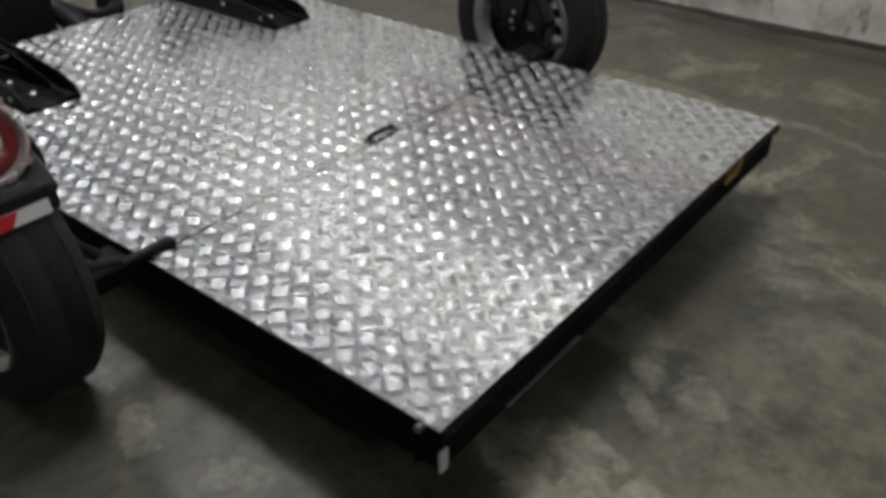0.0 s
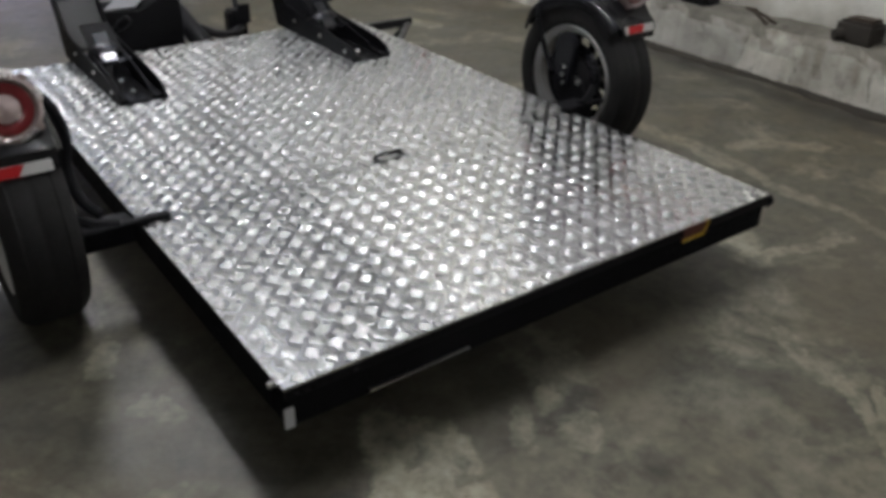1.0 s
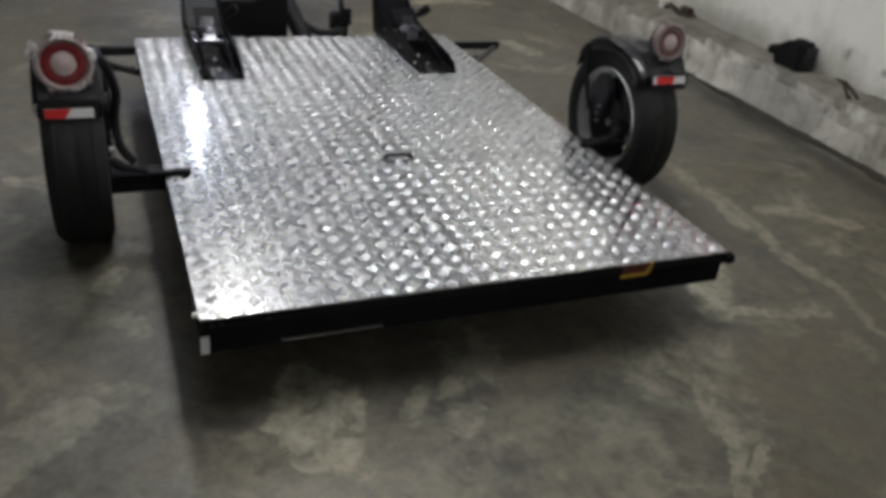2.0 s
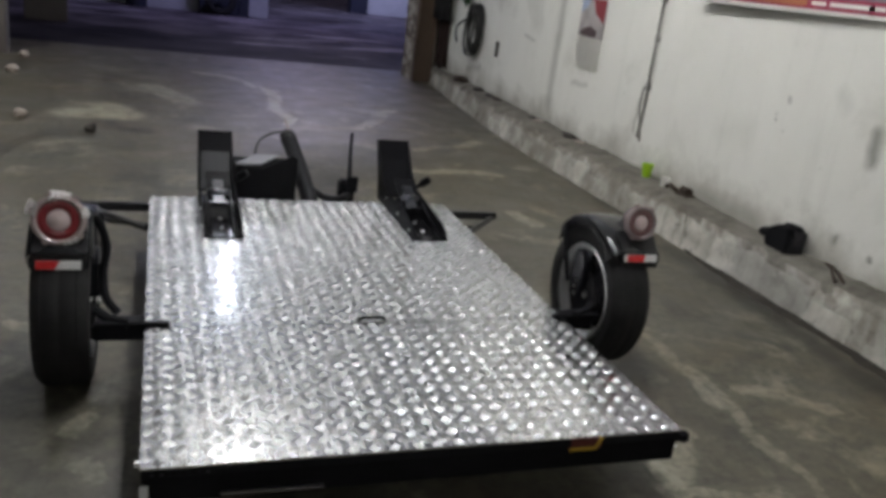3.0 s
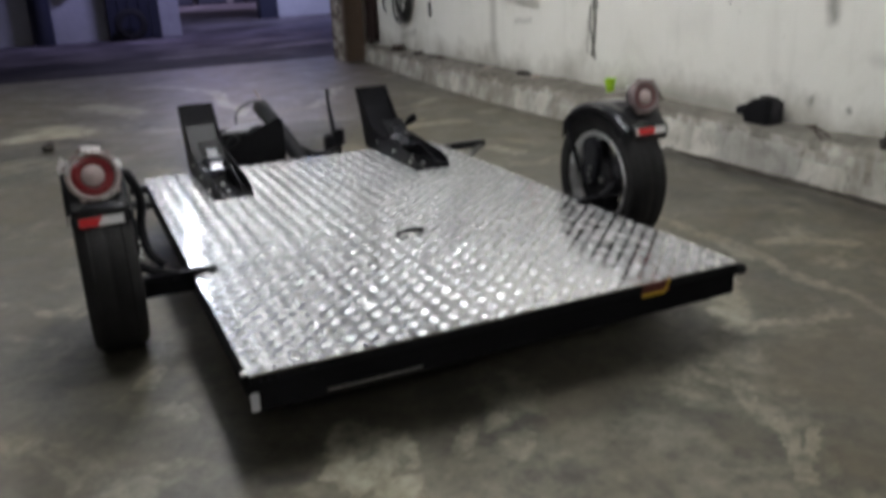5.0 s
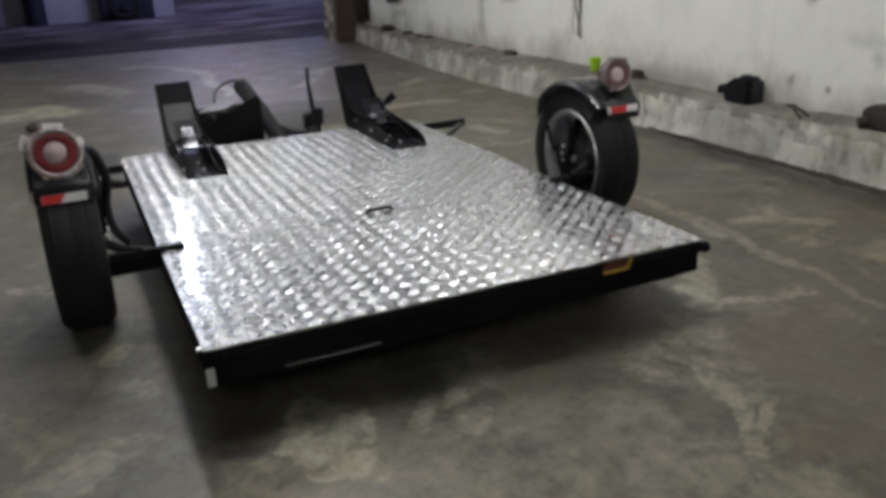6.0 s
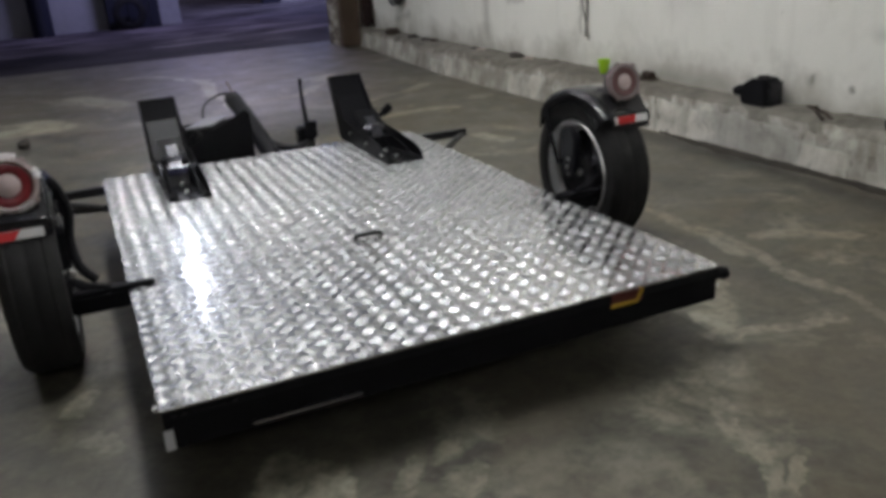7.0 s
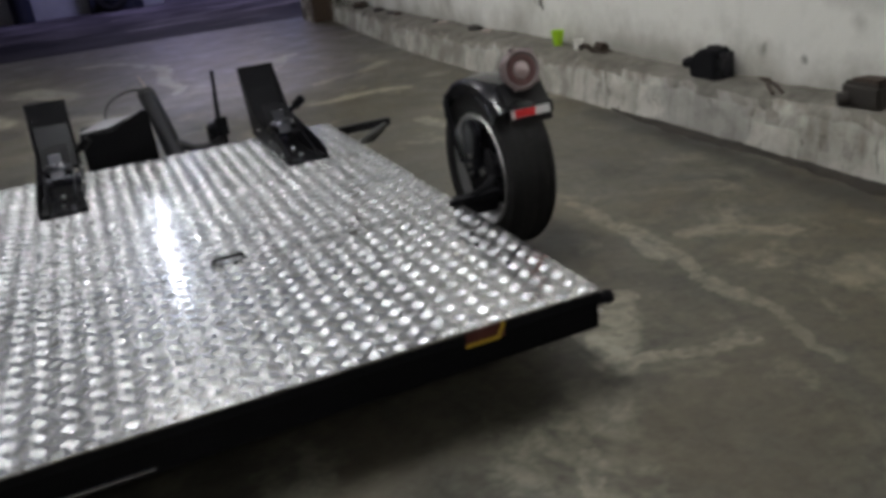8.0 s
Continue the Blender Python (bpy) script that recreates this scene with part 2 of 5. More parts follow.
def plinth_plaster():
    mat, nt, bsdf = material("flaking_plinth")
    vec = coords(nt)
    bare = noise_of(nt, vec, 1.7, 6, 0.6, 0.4)
    blotch = noise_of(nt, vec, 7, 6, 0.65)
    fine = noise_of(nt, vec, 60, 4)
    col = ramp(nt, bare, (0.40, (0.24, 0.225, 0.19)), (0.46, (0.44, 0.42, 0.37)), (0.54, (0.66, 0.645, 0.59)))
    col = mix(nt, 0.5, col, ramp(nt, blotch, (0.34, (0.22, 0.205, 0.17)), (0.46, (0.48, 0.46, 0.41)), (0.64, (0.66, 0.645, 0.59))))
    chips = noise_of(nt, coords(nt, (1, 1, 0.5)), 15, 6, 0.65, 0.3)
    col = mix(nt, ramp(nt, chips, (0.33, 0.85), (0.41, 0.0)), col, (0.11, 0.10, 0.08))
    runs = noise_of(nt, coords(nt, (7.0, 7.0, 0.8)), 2.0, 6, 0.65, 0.2)
    col = mix(nt, ramp(nt, runs, (0.36, 0.55), (0.48, 0.0)), col, (0.20, 0.185, 0.15))
    spot = node(nt, "ShaderNodeSeparateXYZ")
    nt.links.new(vec, spot.inputs[0])
    where = calc(nt, "ADD", spot.outputs[1], calc(nt, "MULTIPLY", noise_of(nt, vec, 5.5, 5, 0.65), 1.6))
    soil = calc(nt, "MULTIPLY", ramp(nt, calc(nt, "MULTIPLY", where, 0.2), (0.52, 0.0), (0.68, 0.75)), ramp(nt, noise_of(nt, coords(nt, (1, 1, 0.6)), 6.0, 6, 0.65), (0.38, 1.0), (0.56, 0.25)))
    col = mix(nt, soil, col, (0.20, 0.185, 0.155))
    brow = calc(nt, "ADD", spot.outputs[2], calc(nt, "MULTIPLY", noise_of(nt, vec, 11.0, 6, 0.7), 0.22))
    col = mix(nt, calc(nt, "MULTIPLY", ramp(nt, brow, (0.25, 0.0), (0.30, 0.8)), ramp(nt, calc(nt, "MULTIPLY", where, 0.2), (0.42, 0.25), (0.60, 1.0))), col, (0.135, 0.118, 0.092))
    mend = calc(nt, "ABSOLUTE", calc(nt, "SUBTRACT", calc(nt, "ADD", spot.outputs[1], calc(nt, "MULTIPLY", noise_of(nt, vec, 9.0, 4, 0.6), 0.5)), 1.62))
    col = mix(nt, ramp(nt, mend, (0.26, 0.7), (0.34, 0.0)), col, ramp(nt, blotch, (0.3, (0.20, 0.195, 0.18)), (0.7, (0.40, 0.39, 0.36))))
    geo = node(nt, "ShaderNodeNewGeometry")
    sep = node(nt, "ShaderNodeSeparateXYZ")
    nt.links.new(geo.outputs["True Normal"], sep.inputs[0])
    dust = ramp(nt, sep.outputs[2], (0.35, 0.0), (0.75, 0.85))
    col = mix(nt, dust, col, ramp(nt, blotch, (0.3, (0.060, 0.054, 0.043)), (0.7, (0.19, 0.175, 0.145))))
    nt.links.new(col, bsdf.inputs["Base Color"])
    bsdf.inputs["Roughness"].default_value = 0.9
    bump(nt, bsdf, calc(nt, "ADD", blotch, calc(nt, "MULTIPLY", fine, 0.2)), 0.6, 0.02)
    return mat


def broken_plaster():
    """Pale plaster broken away in patches over brown masonry."""
    mat, nt, bsdf = material("broken_plaster")
    vec = coords(nt)
    patch = noise_of(nt, coords(nt, (1, 1, 1.6)), 6.5, 6, 0.62, 0.4)
    fine = noise_of(nt, vec, 45, 5)
    col = ramp(nt, patch, (0.40, (0.060, 0.040, 0.028)), (0.47, (0.20, 0.15, 0.11)), (0.52, (0.44, 0.40, 0.33)), (0.68, (0.62, 0.58, 0.50)))
    col = mix(nt, 0.2, col, ramp(nt, fine, (0.3, 0.08), (0.7, 0.5)))
    nt.links.new(col, bsdf.inputs["Base Color"])
    bsdf.inputs["Roughness"].default_value = 0.9
    bump(nt, bsdf, calc(nt, "ADD", patch, calc(nt, "MULTIPLY", fine, 0.2)), 0.8, 0.03)
    return mat


def tread_aluminium(name, extra, film, matt, base):
    mat, nt, bsdf = material(name)
    vec = coords(nt)
    wave = noise_of(nt, vec, 2.2, 2)
    smear = noise_of(nt, coords(nt, (30, 5, 5)), 3.0, 5, 0.6)
    fine = noise_of(nt, vec, 240, 3)
    col = ramp(nt, noise_of(nt, vec, 5, 5), (0.3, (base * 0.92, base * 0.925, base * 0.94)), (0.7, (base * 1.08, base * 1.083, base * 1.095)))
    # Worn metal: a dull scratched film over most of it, with polished metal between.
    dull = node(nt, "ShaderNodeBsdfPrincipled")
    height = calc(nt, "ADD", calc(nt, "MULTIPLY", wave, 4.0), calc(nt, "MULTIPLY", fine, 0.04))
    for b in (bsdf, dull):
        nt.links.new(col, b.inputs["Base Color"])
        b.inputs["Metallic"].default_value = 1.0
        bump(nt, b, height, 0.2, 0.004)
    nt.links.new(mix(nt, 0.5, ramp(nt, smear, (0.3, 0.05 + extra), (0.7, 0.09 + extra)), ramp(nt, fine, (0.3, 0.05 + extra), (0.7, 0.08 + extra))), bsdf.inputs["Roughness"])
    nt.links.new(ramp(nt, smear, (0.3, matt - 0.05), (0.7, matt + 0.05)), dull.inputs["Roughness"])
    both = node(nt, "ShaderNodeMixShader")
    nt.links.new(ramp(nt, smear, (0.3, film - 0.1), (0.7, film + 0.1)), both.inputs[0])
    nt.links.new(bsdf.outputs[0], both.inputs[1])
    nt.links.new(dull.outputs[0], both.inputs[2])
    out = [n for n in nt.nodes if n.type == "OUTPUT_MATERIAL"][0]
    nt.links.new(both.outputs[0], out.inputs["Surface"])
    return mat


def yard_floor():
    """Dark ground, darkest near the opening, with pale worn streaks lying across."""
    mat, nt, bsdf = material("dark_yard_floor")
    vec = coords(nt)
    cloud = noise_of(nt, vec, 0.8, 5, 0.6)
    streak = noise_of(nt, coords(nt, (0.5, 2.2, 1.0)), 1.0, 6, 0.65, 0.4)
    sep = node(nt, "ShaderNodeSeparateXYZ")
    nt.links.new(vec, sep.inputs[0])
    # Darkest near the opening, easing off with distance and towards +x.
    near_dark = ramp(nt, calc(nt, "MULTIPLY", calc(nt, "ADD", sep.outputs[1], calc(nt, "MULTIPLY", cloud, 4.0)), 0.05), (0.62, 0.92), (0.80, 0.0))
    near_dark = calc(nt, "MULTIPLY", near_dark, ramp(nt, calc(nt, "MULTIPLY", sep.outputs[0], 0.2), (0.10, 1.0), (0.45, 0.60)))
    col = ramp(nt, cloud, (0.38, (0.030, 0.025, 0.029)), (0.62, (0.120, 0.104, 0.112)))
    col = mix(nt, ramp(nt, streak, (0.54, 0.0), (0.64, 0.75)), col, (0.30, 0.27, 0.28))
    col = mix(nt, near_dark, col, ramp(nt, cloud, (0.40, (0.007, 0.0065, 0.008)), (0.62, (0.022, 0.020, 0.024))))
    wv = warped(nt, warped(nt, vec, 1.6, 0.5), 7.0, 0.16)
    for x0, y0, x1, y1, wide, much in ((1.12, 10.7, 2.1, 10.75, 0.15, 0.8), (2.85, 11.1, 3.7, 11.5, 0.20, 0.8), (2.45, 10.0, 2.75, 10.0, 0.10, 0.6), (1.6, 11.6, 2.6, 12.0, 0.16, 0.4), (3.5, 18.6, 4.5, 18.1, 0.5, 0.6)):
        d = along(nt, wv, x0, y0, x1, y1)
        col = mix(nt, ramp(nt, calc(nt, "DIVIDE", d, wide), (0.4, much), (1.2, 0.0)), col, (0.21, 0.19, 0.20))
    nt.links.new(col, bsdf.inputs["Base Color"])
    nt.links.new(ramp(nt, streak, (0.35, 0.55), (0.65, 0.85)), bsdf.inputs["Roughness"])
    bsdf.inputs["Specular IOR Level"].default_value = 0.10
    bump(nt, bsdf, streak, 0.3, 0.02)
    return mat


FLOOR = concrete_floor()
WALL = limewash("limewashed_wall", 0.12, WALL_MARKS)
PLINTH = plinth_plaster()
TREAD = tread_aluminium("tread_plate_aluminium", 0.05, 0.25, 0.27, 0.73)
TREADBAR = tread_aluminium("worn_tread_bars", 0.20, 0.36, 0.40, 0.51)
BLACK = plain("black_gloss_paint", (0.019, 0.019, 0.021), 0.32, 0.0, 0.06, 8, shine=0.28)
LACQUER = plain("black_lacquer", (0.011, 0.011, 0.0125), 0.16, 0.0, 0.06, 8, shine=0.35)
SATIN = plain("black_satin_plastic", (0.011, 0.011, 0.0128), 0.5, 0.0, 0.3, 30, shine=0.07)
GREYMETAL = plain("dark_grey_steel", (0.055, 0.055, 0.064), 0.26, 0.9, 0.3, 30)
FACE = plain("greyed_black_enamel", (0.012, 0.0125, 0.016), 0.40, 0.0, 0.1, 10, shine=0.20)
CHOCK = plain("black_enamelled_sheet", (0.0075, 0.0075, 0.0092), 0.48, 0.0, 0.12, 14, shine=0.05)
DEEP = plain("matt_black_steel", (0.0085, 0.0085, 0.0095), 0.8, 0.0, 0.3, 20, shine=0.05)
RUBBER = plain("tyre_rubber", (0.019, 0.0185, 0.019), 0.8, 0.0, 0.3, 40, 0.25, shine=0.25)
LIDGREY = plain("dull_grey_lid", (0.22, 0.22, 0.235), 0.55, 0.0, 0.15, 12, shine=0.25)
TONGUE = plain("scuffed_steel", (0.10, 0.10, 0.108), 0.22, 1.0, 0.2, 30)
STRIP = plain("steel_strip", (0.48, 0.48, 0.50), 0.38, 1.0, 0.08, 40)
CASTALLOY = plain("cast_alloy", (0.80, 0.80, 0.81), 0.42, 1.0, 0.15, 40)
ZINC = plain("zinc_bolt", (0.62, 0.62, 0.60), 0.35, 1.0, 0.15, 60)
RIGHTLENS = plain("dull_red_lens", (0.17, 0.085, 0.085), 0.2, 0.0, 0.2, 60, 0.2, coat=0.5)
REDLENS = plain("red_lens", (0.24, 0.028, 0.034), 0.16, 0.0, 0.2, 60, 0.2, coat=0.6)
CLEARLENS = plain("pale_lens", (0.62, 0.50, 0.49), 0.16, 0.0, 0.15, 90, 0.4, coat=0.6)
DULLBEZEL = plain("dull_bezel", (0.27, 0.21, 0.21), 0.16, 0.0, 0.15, 30, coat=0.5)
BEZEL = plain("clear_bezel", (0.46, 0.38, 0.37), 0.12, 0.2, 0.15, 30, coat=0.5)
TAPERED = plain("red_reflective_tape", (0.60, 0.02, 0.025), 0.30, 0.0, 0.1, 60)
TAPEWHITE = plain("white_reflective_tape", (0.78, 0.78, 0.78), 0.30, 0.0, 0.08, 60)
YELLOW = plain("yellow_tape", (0.50, 0.32, 0.03), 0.5, 0.0, 0.2, 60)
GREYTAPE = plain("silver_tape", (0.60, 0.61, 0.63), 0.4, 0.0, 0.1, 60)
DULLRED = plain("dull_red_enamel", (0.10, 0.02, 0.018), 0.4, 0.0, 0.2, 60)
GREYWASH = plain("sooty_whitewash", (0.33, 0.34, 0.37), 0.9, 0.0, 0.3, 3)
DIMPLASTER = plain("dim_plaster", (0.16, 0.155, 0.15), 0.9, 0.0, 0.3, 4)
CEILING = plain("sooty_ceiling", (0.42, 0.44, 0.49), 0.9, 0.0, 0.2, 3)
BROWN = plain("brown_painted_steel", (0.095, 0.062, 0.042), 0.55, 0.0, 0.25, 6, 0.2)
BROKEN = broken_plaster()
BRICKY = limewash("crumbled_plaster", 0.9)
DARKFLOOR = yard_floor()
LIME = plain("lime_green_plastic", (0.36, 0.62, 0.02), 0.4, 0.0, 0.1, 30)
GREENCLOTH = plain("green_cloth", (0.22, 0.36, 0.05), 0.9, 0.0, 0.3, 20, 0.4)
DARKGREEN = plain("dark_green_cloth", (0.03, 0.075, 0.03), 0.9, 0.0, 0.3, 20, 0.4)
MAROON = plain("dark_maroon_cloth", (0.040, 0.022, 0.018), 0.9, 0.0, 0.3, 10, 0.4)
DARKCLOTH = plain("dark_cloth", (0.022, 0.021, 0.022), 0.9, 0.0, 0.3, 12, 0.4)
CABLE = plain("black_cable", (0.018, 0.018, 0.017), 0.5, 0.0, 0.3, 40)
CABLEGREY = plain("dusty_cable", (0.21, 0.205, 0.185), 0.7, 0.0, 0.4, 30)
PAPER = plain("white_paper", (0.76, 0.75, 0.71), 0.7, 0.0, 0.05, 10)
PICRED = plain("poster_red", (0.20, 0.03, 0.035), 0.5, 0.0, 0.3, 10)
PICBLUE = plain("poster_blue", (0.36, 0.44, 0.58), 0.5, 0.0, 0.2, 14)
PICGREY = plain("poster_grey", (0.44, 0.41, 0.40), 0.5, 0.0, 0.5, 24)
PICDARK = plain("poster_dark", (0.07, 0.045, 0.045), 0.5, 0.0, 0.4, 20)
BANRED = plain("banner_crimson", (0.30, 0.03, 0.07), 0.45, 0.0, 0.1, 6)
BANPRINT = plain("banner_muted_print", (0.16, 0.15, 0.165), 0.45, 0.0, 0.25, 8)
BANORANGE = plain("banner_orange", (0.42, 0.15, 0.06), 0.45, 0.0, 0.1, 6)
STONE = plain("dark_rubble", (0.035, 0.03, 0.026), 0.9, 0.0, 0.4, 30, 0.5)
CRUMB = plain("pale_rubble", (0.36, 0.31, 0.27), 0.9, 0.0, 0.3, 30, 0.5)
DIRT = plain("dark_dirt", (0.030, 0.025, 0.019), 0.95, 0.0, 0.5, 30, 0.6)
RUST = plain("rusty_iron", (0.045, 0.031, 0.022), 0.8, 0.2, 0.5, 20, 0.5)
NAVY = plain("dark_navy_paint", (0.013, 0.015, 0.030), 0.6, 0.0, 0.25, 5)
DIMWALL = plain("grey_whitewash", (0.25, 0.235, 0.24), 0.9, 0.0, 0.35, 2.0, 0.2)
FARWALL = plain("old_whitewash", (0.38, 0.38, 0.385), 0.9, 0.0, 0.25, 2.5, 0.2)
DUSTYBOARD = plain("dusty_board", (0.13, 0.115, 0.105), 0.8, 0.0, 0.3, 4, 0.2)
WRAP = plain("clear_wrapping", (0.86, 0.84, 0.84), 0.10, 0.0, 0.1, 60, 0.3, coat=1.0)
BLUEPAINT = plain("blue_paint", (0.05, 0.16, 0.36), 0.6, 0.0, 0.15, 4)
OCHRE = plain("ochre_paint", (0.60, 0.36, 0.10), 0.6, 0.0, 0.15, 4)


# ---- mesh helpers ----
def thing(name, label, category, at=(0, 0, 0), group="", kind=""):
    ob = new(name)
    ob.location = at
    return tagged(ob, label, category, group, kind)


def mesh_of(name, bm, mat, smooth=None):
    bmesh.ops.recalc_face_normals(bm, faces=bm.faces)
    if smooth is not None:
        for f in bm.faces:
            f.smooth = True
        for e in bm.edges:
            if len(e.link_faces) == 2 and e.calc_face_angle(0) > radians(smooth):
                e.smooth = False
    me = bpy.data.meshes.new(name)
    bm.to_mesh(me)
    bm.free()
    for m in (mat if isinstance(mat, (list, tuple)) else [mat]):
        me.materials.append(m)
    return me


def part(name, bm, mat, parent=None, label="", smooth=40):
    ob = new(name, mesh_of(name, bm, mat, smooth))
    if parent is not None:
        ob.parent = parent
        ob.matrix_parent_inverse = origin(parent).inverted()
    return tagged(ob, label)


def origin(ob):
    """World place of a thing or part, also before the scene is evaluated."""
    m = ob.matrix_basis.copy()
    while ob.parent is not None:
        m = ob.parent.matrix_basis @ ob.matrix_parent_inverse @ m
        ob = ob.parent
    return m


def single(name, bm, mat, label, category, group="", kind="", smooth=40):
    ob = new(name, mesh_of(name, bm, mat, smooth))
    return tagged(ob, label, category, group, kind)


def add_box(bm, x0, x1, y0, y1, z0, z1, bevel=0.0, turn=None):
    r = bmesh.ops.create_cube(bm, size=1)
    vs = r["verts"]
    for v in vs:
        v.co = Vector((x0 if v.co.x < 0 else x1, y0 if v.co.y < 0 else y1, z0 if v.co.z < 0 else z1))
    if bevel > 0:
        es = list({e for v in vs for e in v.link_edges})
        out = bmesh.ops.bevel(bm, geom=es, offset=bevel, segments=2, affect="EDGES")
        vs = list({v for f in out["faces"] for v in f.verts} | {v for v in vs if v.is_valid})
    if turn is not None:
        bmesh.ops.transform(bm, matrix=turn, verts=vs)
    return bm


def box(x0, x1, y0, y1, z0, z1, bevel=0.0, turn=None):
    return add_box(bmesh.new(), x0, x1, y0, y1, z0, z1, bevel, turn)


def add_tube(bm, points, radius, sides=10, closed=False, caps=True):
    pts = [Vector(p) for p in points]
    rad = radius if isinstance(radius, (list, tuple)) else [radius] * len(pts)
    rings, up = [], None
    n = len(pts)
    for i, p in enumerate(pts):
        a = pts[i - 1] if (i or closed) else p
        b = pts[(i + 1) % n] if (i < n - 1 or closed) else p
        d = (b - a).normalized()
        if up is None:
            up = d.orthogonal().normalized()
        up = (up - d * up.dot(d)).normalized()
        side = d.cross(up)
        rings.append([bm.verts.new(p + rad[i] * (math.cos(k) * up + math.sin(k) * side)) for k in (2 * math.pi * j / sides for j in range(sides))])
    for i in range(n if closed else n - 1):
        a, b = rings[i], rings[(i + 1) % n]
        for j in range(sides):
            bm.faces.new((a[j], a[(j + 1) % sides], b[(j + 1) % sides], b[j]))
    if caps and not closed:
        bm.faces.new(rings[0])
        bm.faces.new(rings[-1])
    return bm


def tube(points, radius, sides=10, closed=False):
    return add_tube(bmesh.new(), points, radius, sides, closed)


def curve_points(points, per=6):
    """A smooth line through the given places."""
    p = [Vector(q) for q in points]
    out = []
    for i in range(len(p) - 1):
        a, b, c, d = p[max(i - 1, 0)], p[i], p[i + 1], p[min(i + 2, len(p) - 1)]
        for k in range(per):
            t = k / per
            out.append(0.5 * (2 * b + (c - a) * t + (2 * a - 5 * b + 4 * c - d) * t * t + (3 * b - a - 3 * c + d) * t ** 3))
    return out + [p[-1]]


def add_lathe(bm, profile, place, axis="x", sides=48):
    """profile: (along the axis, radius) pairs, spun round the axis at place; a closed ring profile."""
    place = Vector(place)
    rings = []
    for j in range(sides):
        k = 2 * math.pi * j / sides
        c, s = math.cos(k), math.sin(k)
        ring = []
        for a, r in profile:
            v = {"x": (a, r * c, r * s), "y": (r * c, a, r * s), "z": (r * c, r * s, a)}[axis]
            ring.append(bm.verts.new(place + Vector(v)))
        rings.append(ring)
    n = len(profile)
    for j in range(sides):
        a, b = rings[j], rings[(j + 1) % sides]
        for i in range(n):
            bm.faces.new((a[i], a[(i + 1) % n], b[(i + 1) % n], b[i]))
    return bm


def lathe(profile, place, axis="x", sides=48):
    return add_lathe(bmesh.new(), profile, place, axis, sides)


def add_slab(bm, outline, axis, a0, a1):
    """A flat plate: an outline in two axes, from a0 to a1 along the third."""
    def at(p, a):
        u, v = p
        return {"x": (a, u, v), "y": (u, a, v), "z": (u, v, a)}[axis]
    low = [bm.verts.new(at(p, a0)) for p in outline]
    high = [bm.verts.new(at(p, a1)) for p in outline]
    n = len(outline)
    bm.faces.new(low)
    bm.faces.new(high)
    for i in range(n):
        bm.faces.new((low[i], low[(i + 1) % n], high[(i + 1) % n], high[i]))
    return bm


def slab(outline, axis, a0, a1):
    return add_slab(bmesh.new(), outline, axis, a0, a1)


def rough(bm, amount, scale):
    for v in bm.verts:
        v.co += noise.noise_vector(v.co * scale) * amount
    return bm


def lump(place, size, cuts=2, amount=0.25, seed=0.0):
    """An irregular clod standing on place."""
    bm = bmesh.new()
    bmesh.ops.create_icosphere(bm, subdivisions=cuts, radius=1.0)
    for v in bm.verts:
        v.co *= 1 + amount * noise.noise(v.co * 1.7 + Vector((seed, seed, seed)))
    low = min(v.co.z for v in bm.verts) * 0.7
    for v in bm.verts:
        v.co.z = max(v.co.z, low)
        v.co = Vector((v.co.x * size[0], v.co.y * size[1], (v.co.z - low) * size[2])) + Vector(place)
    return bm


# ---- the setting ----
DECK, WIDE, LONG, SEAM = 0.216, 1.300, 2.000, 0.684


def wall_x(y):
    return 2.84 + 0.035 * y


def ledge_x(y):
    return 2.672 + 0.012 * y + 0.09 * math.log1p(math.exp(3.0 * (y - 4.8))) / 3.0


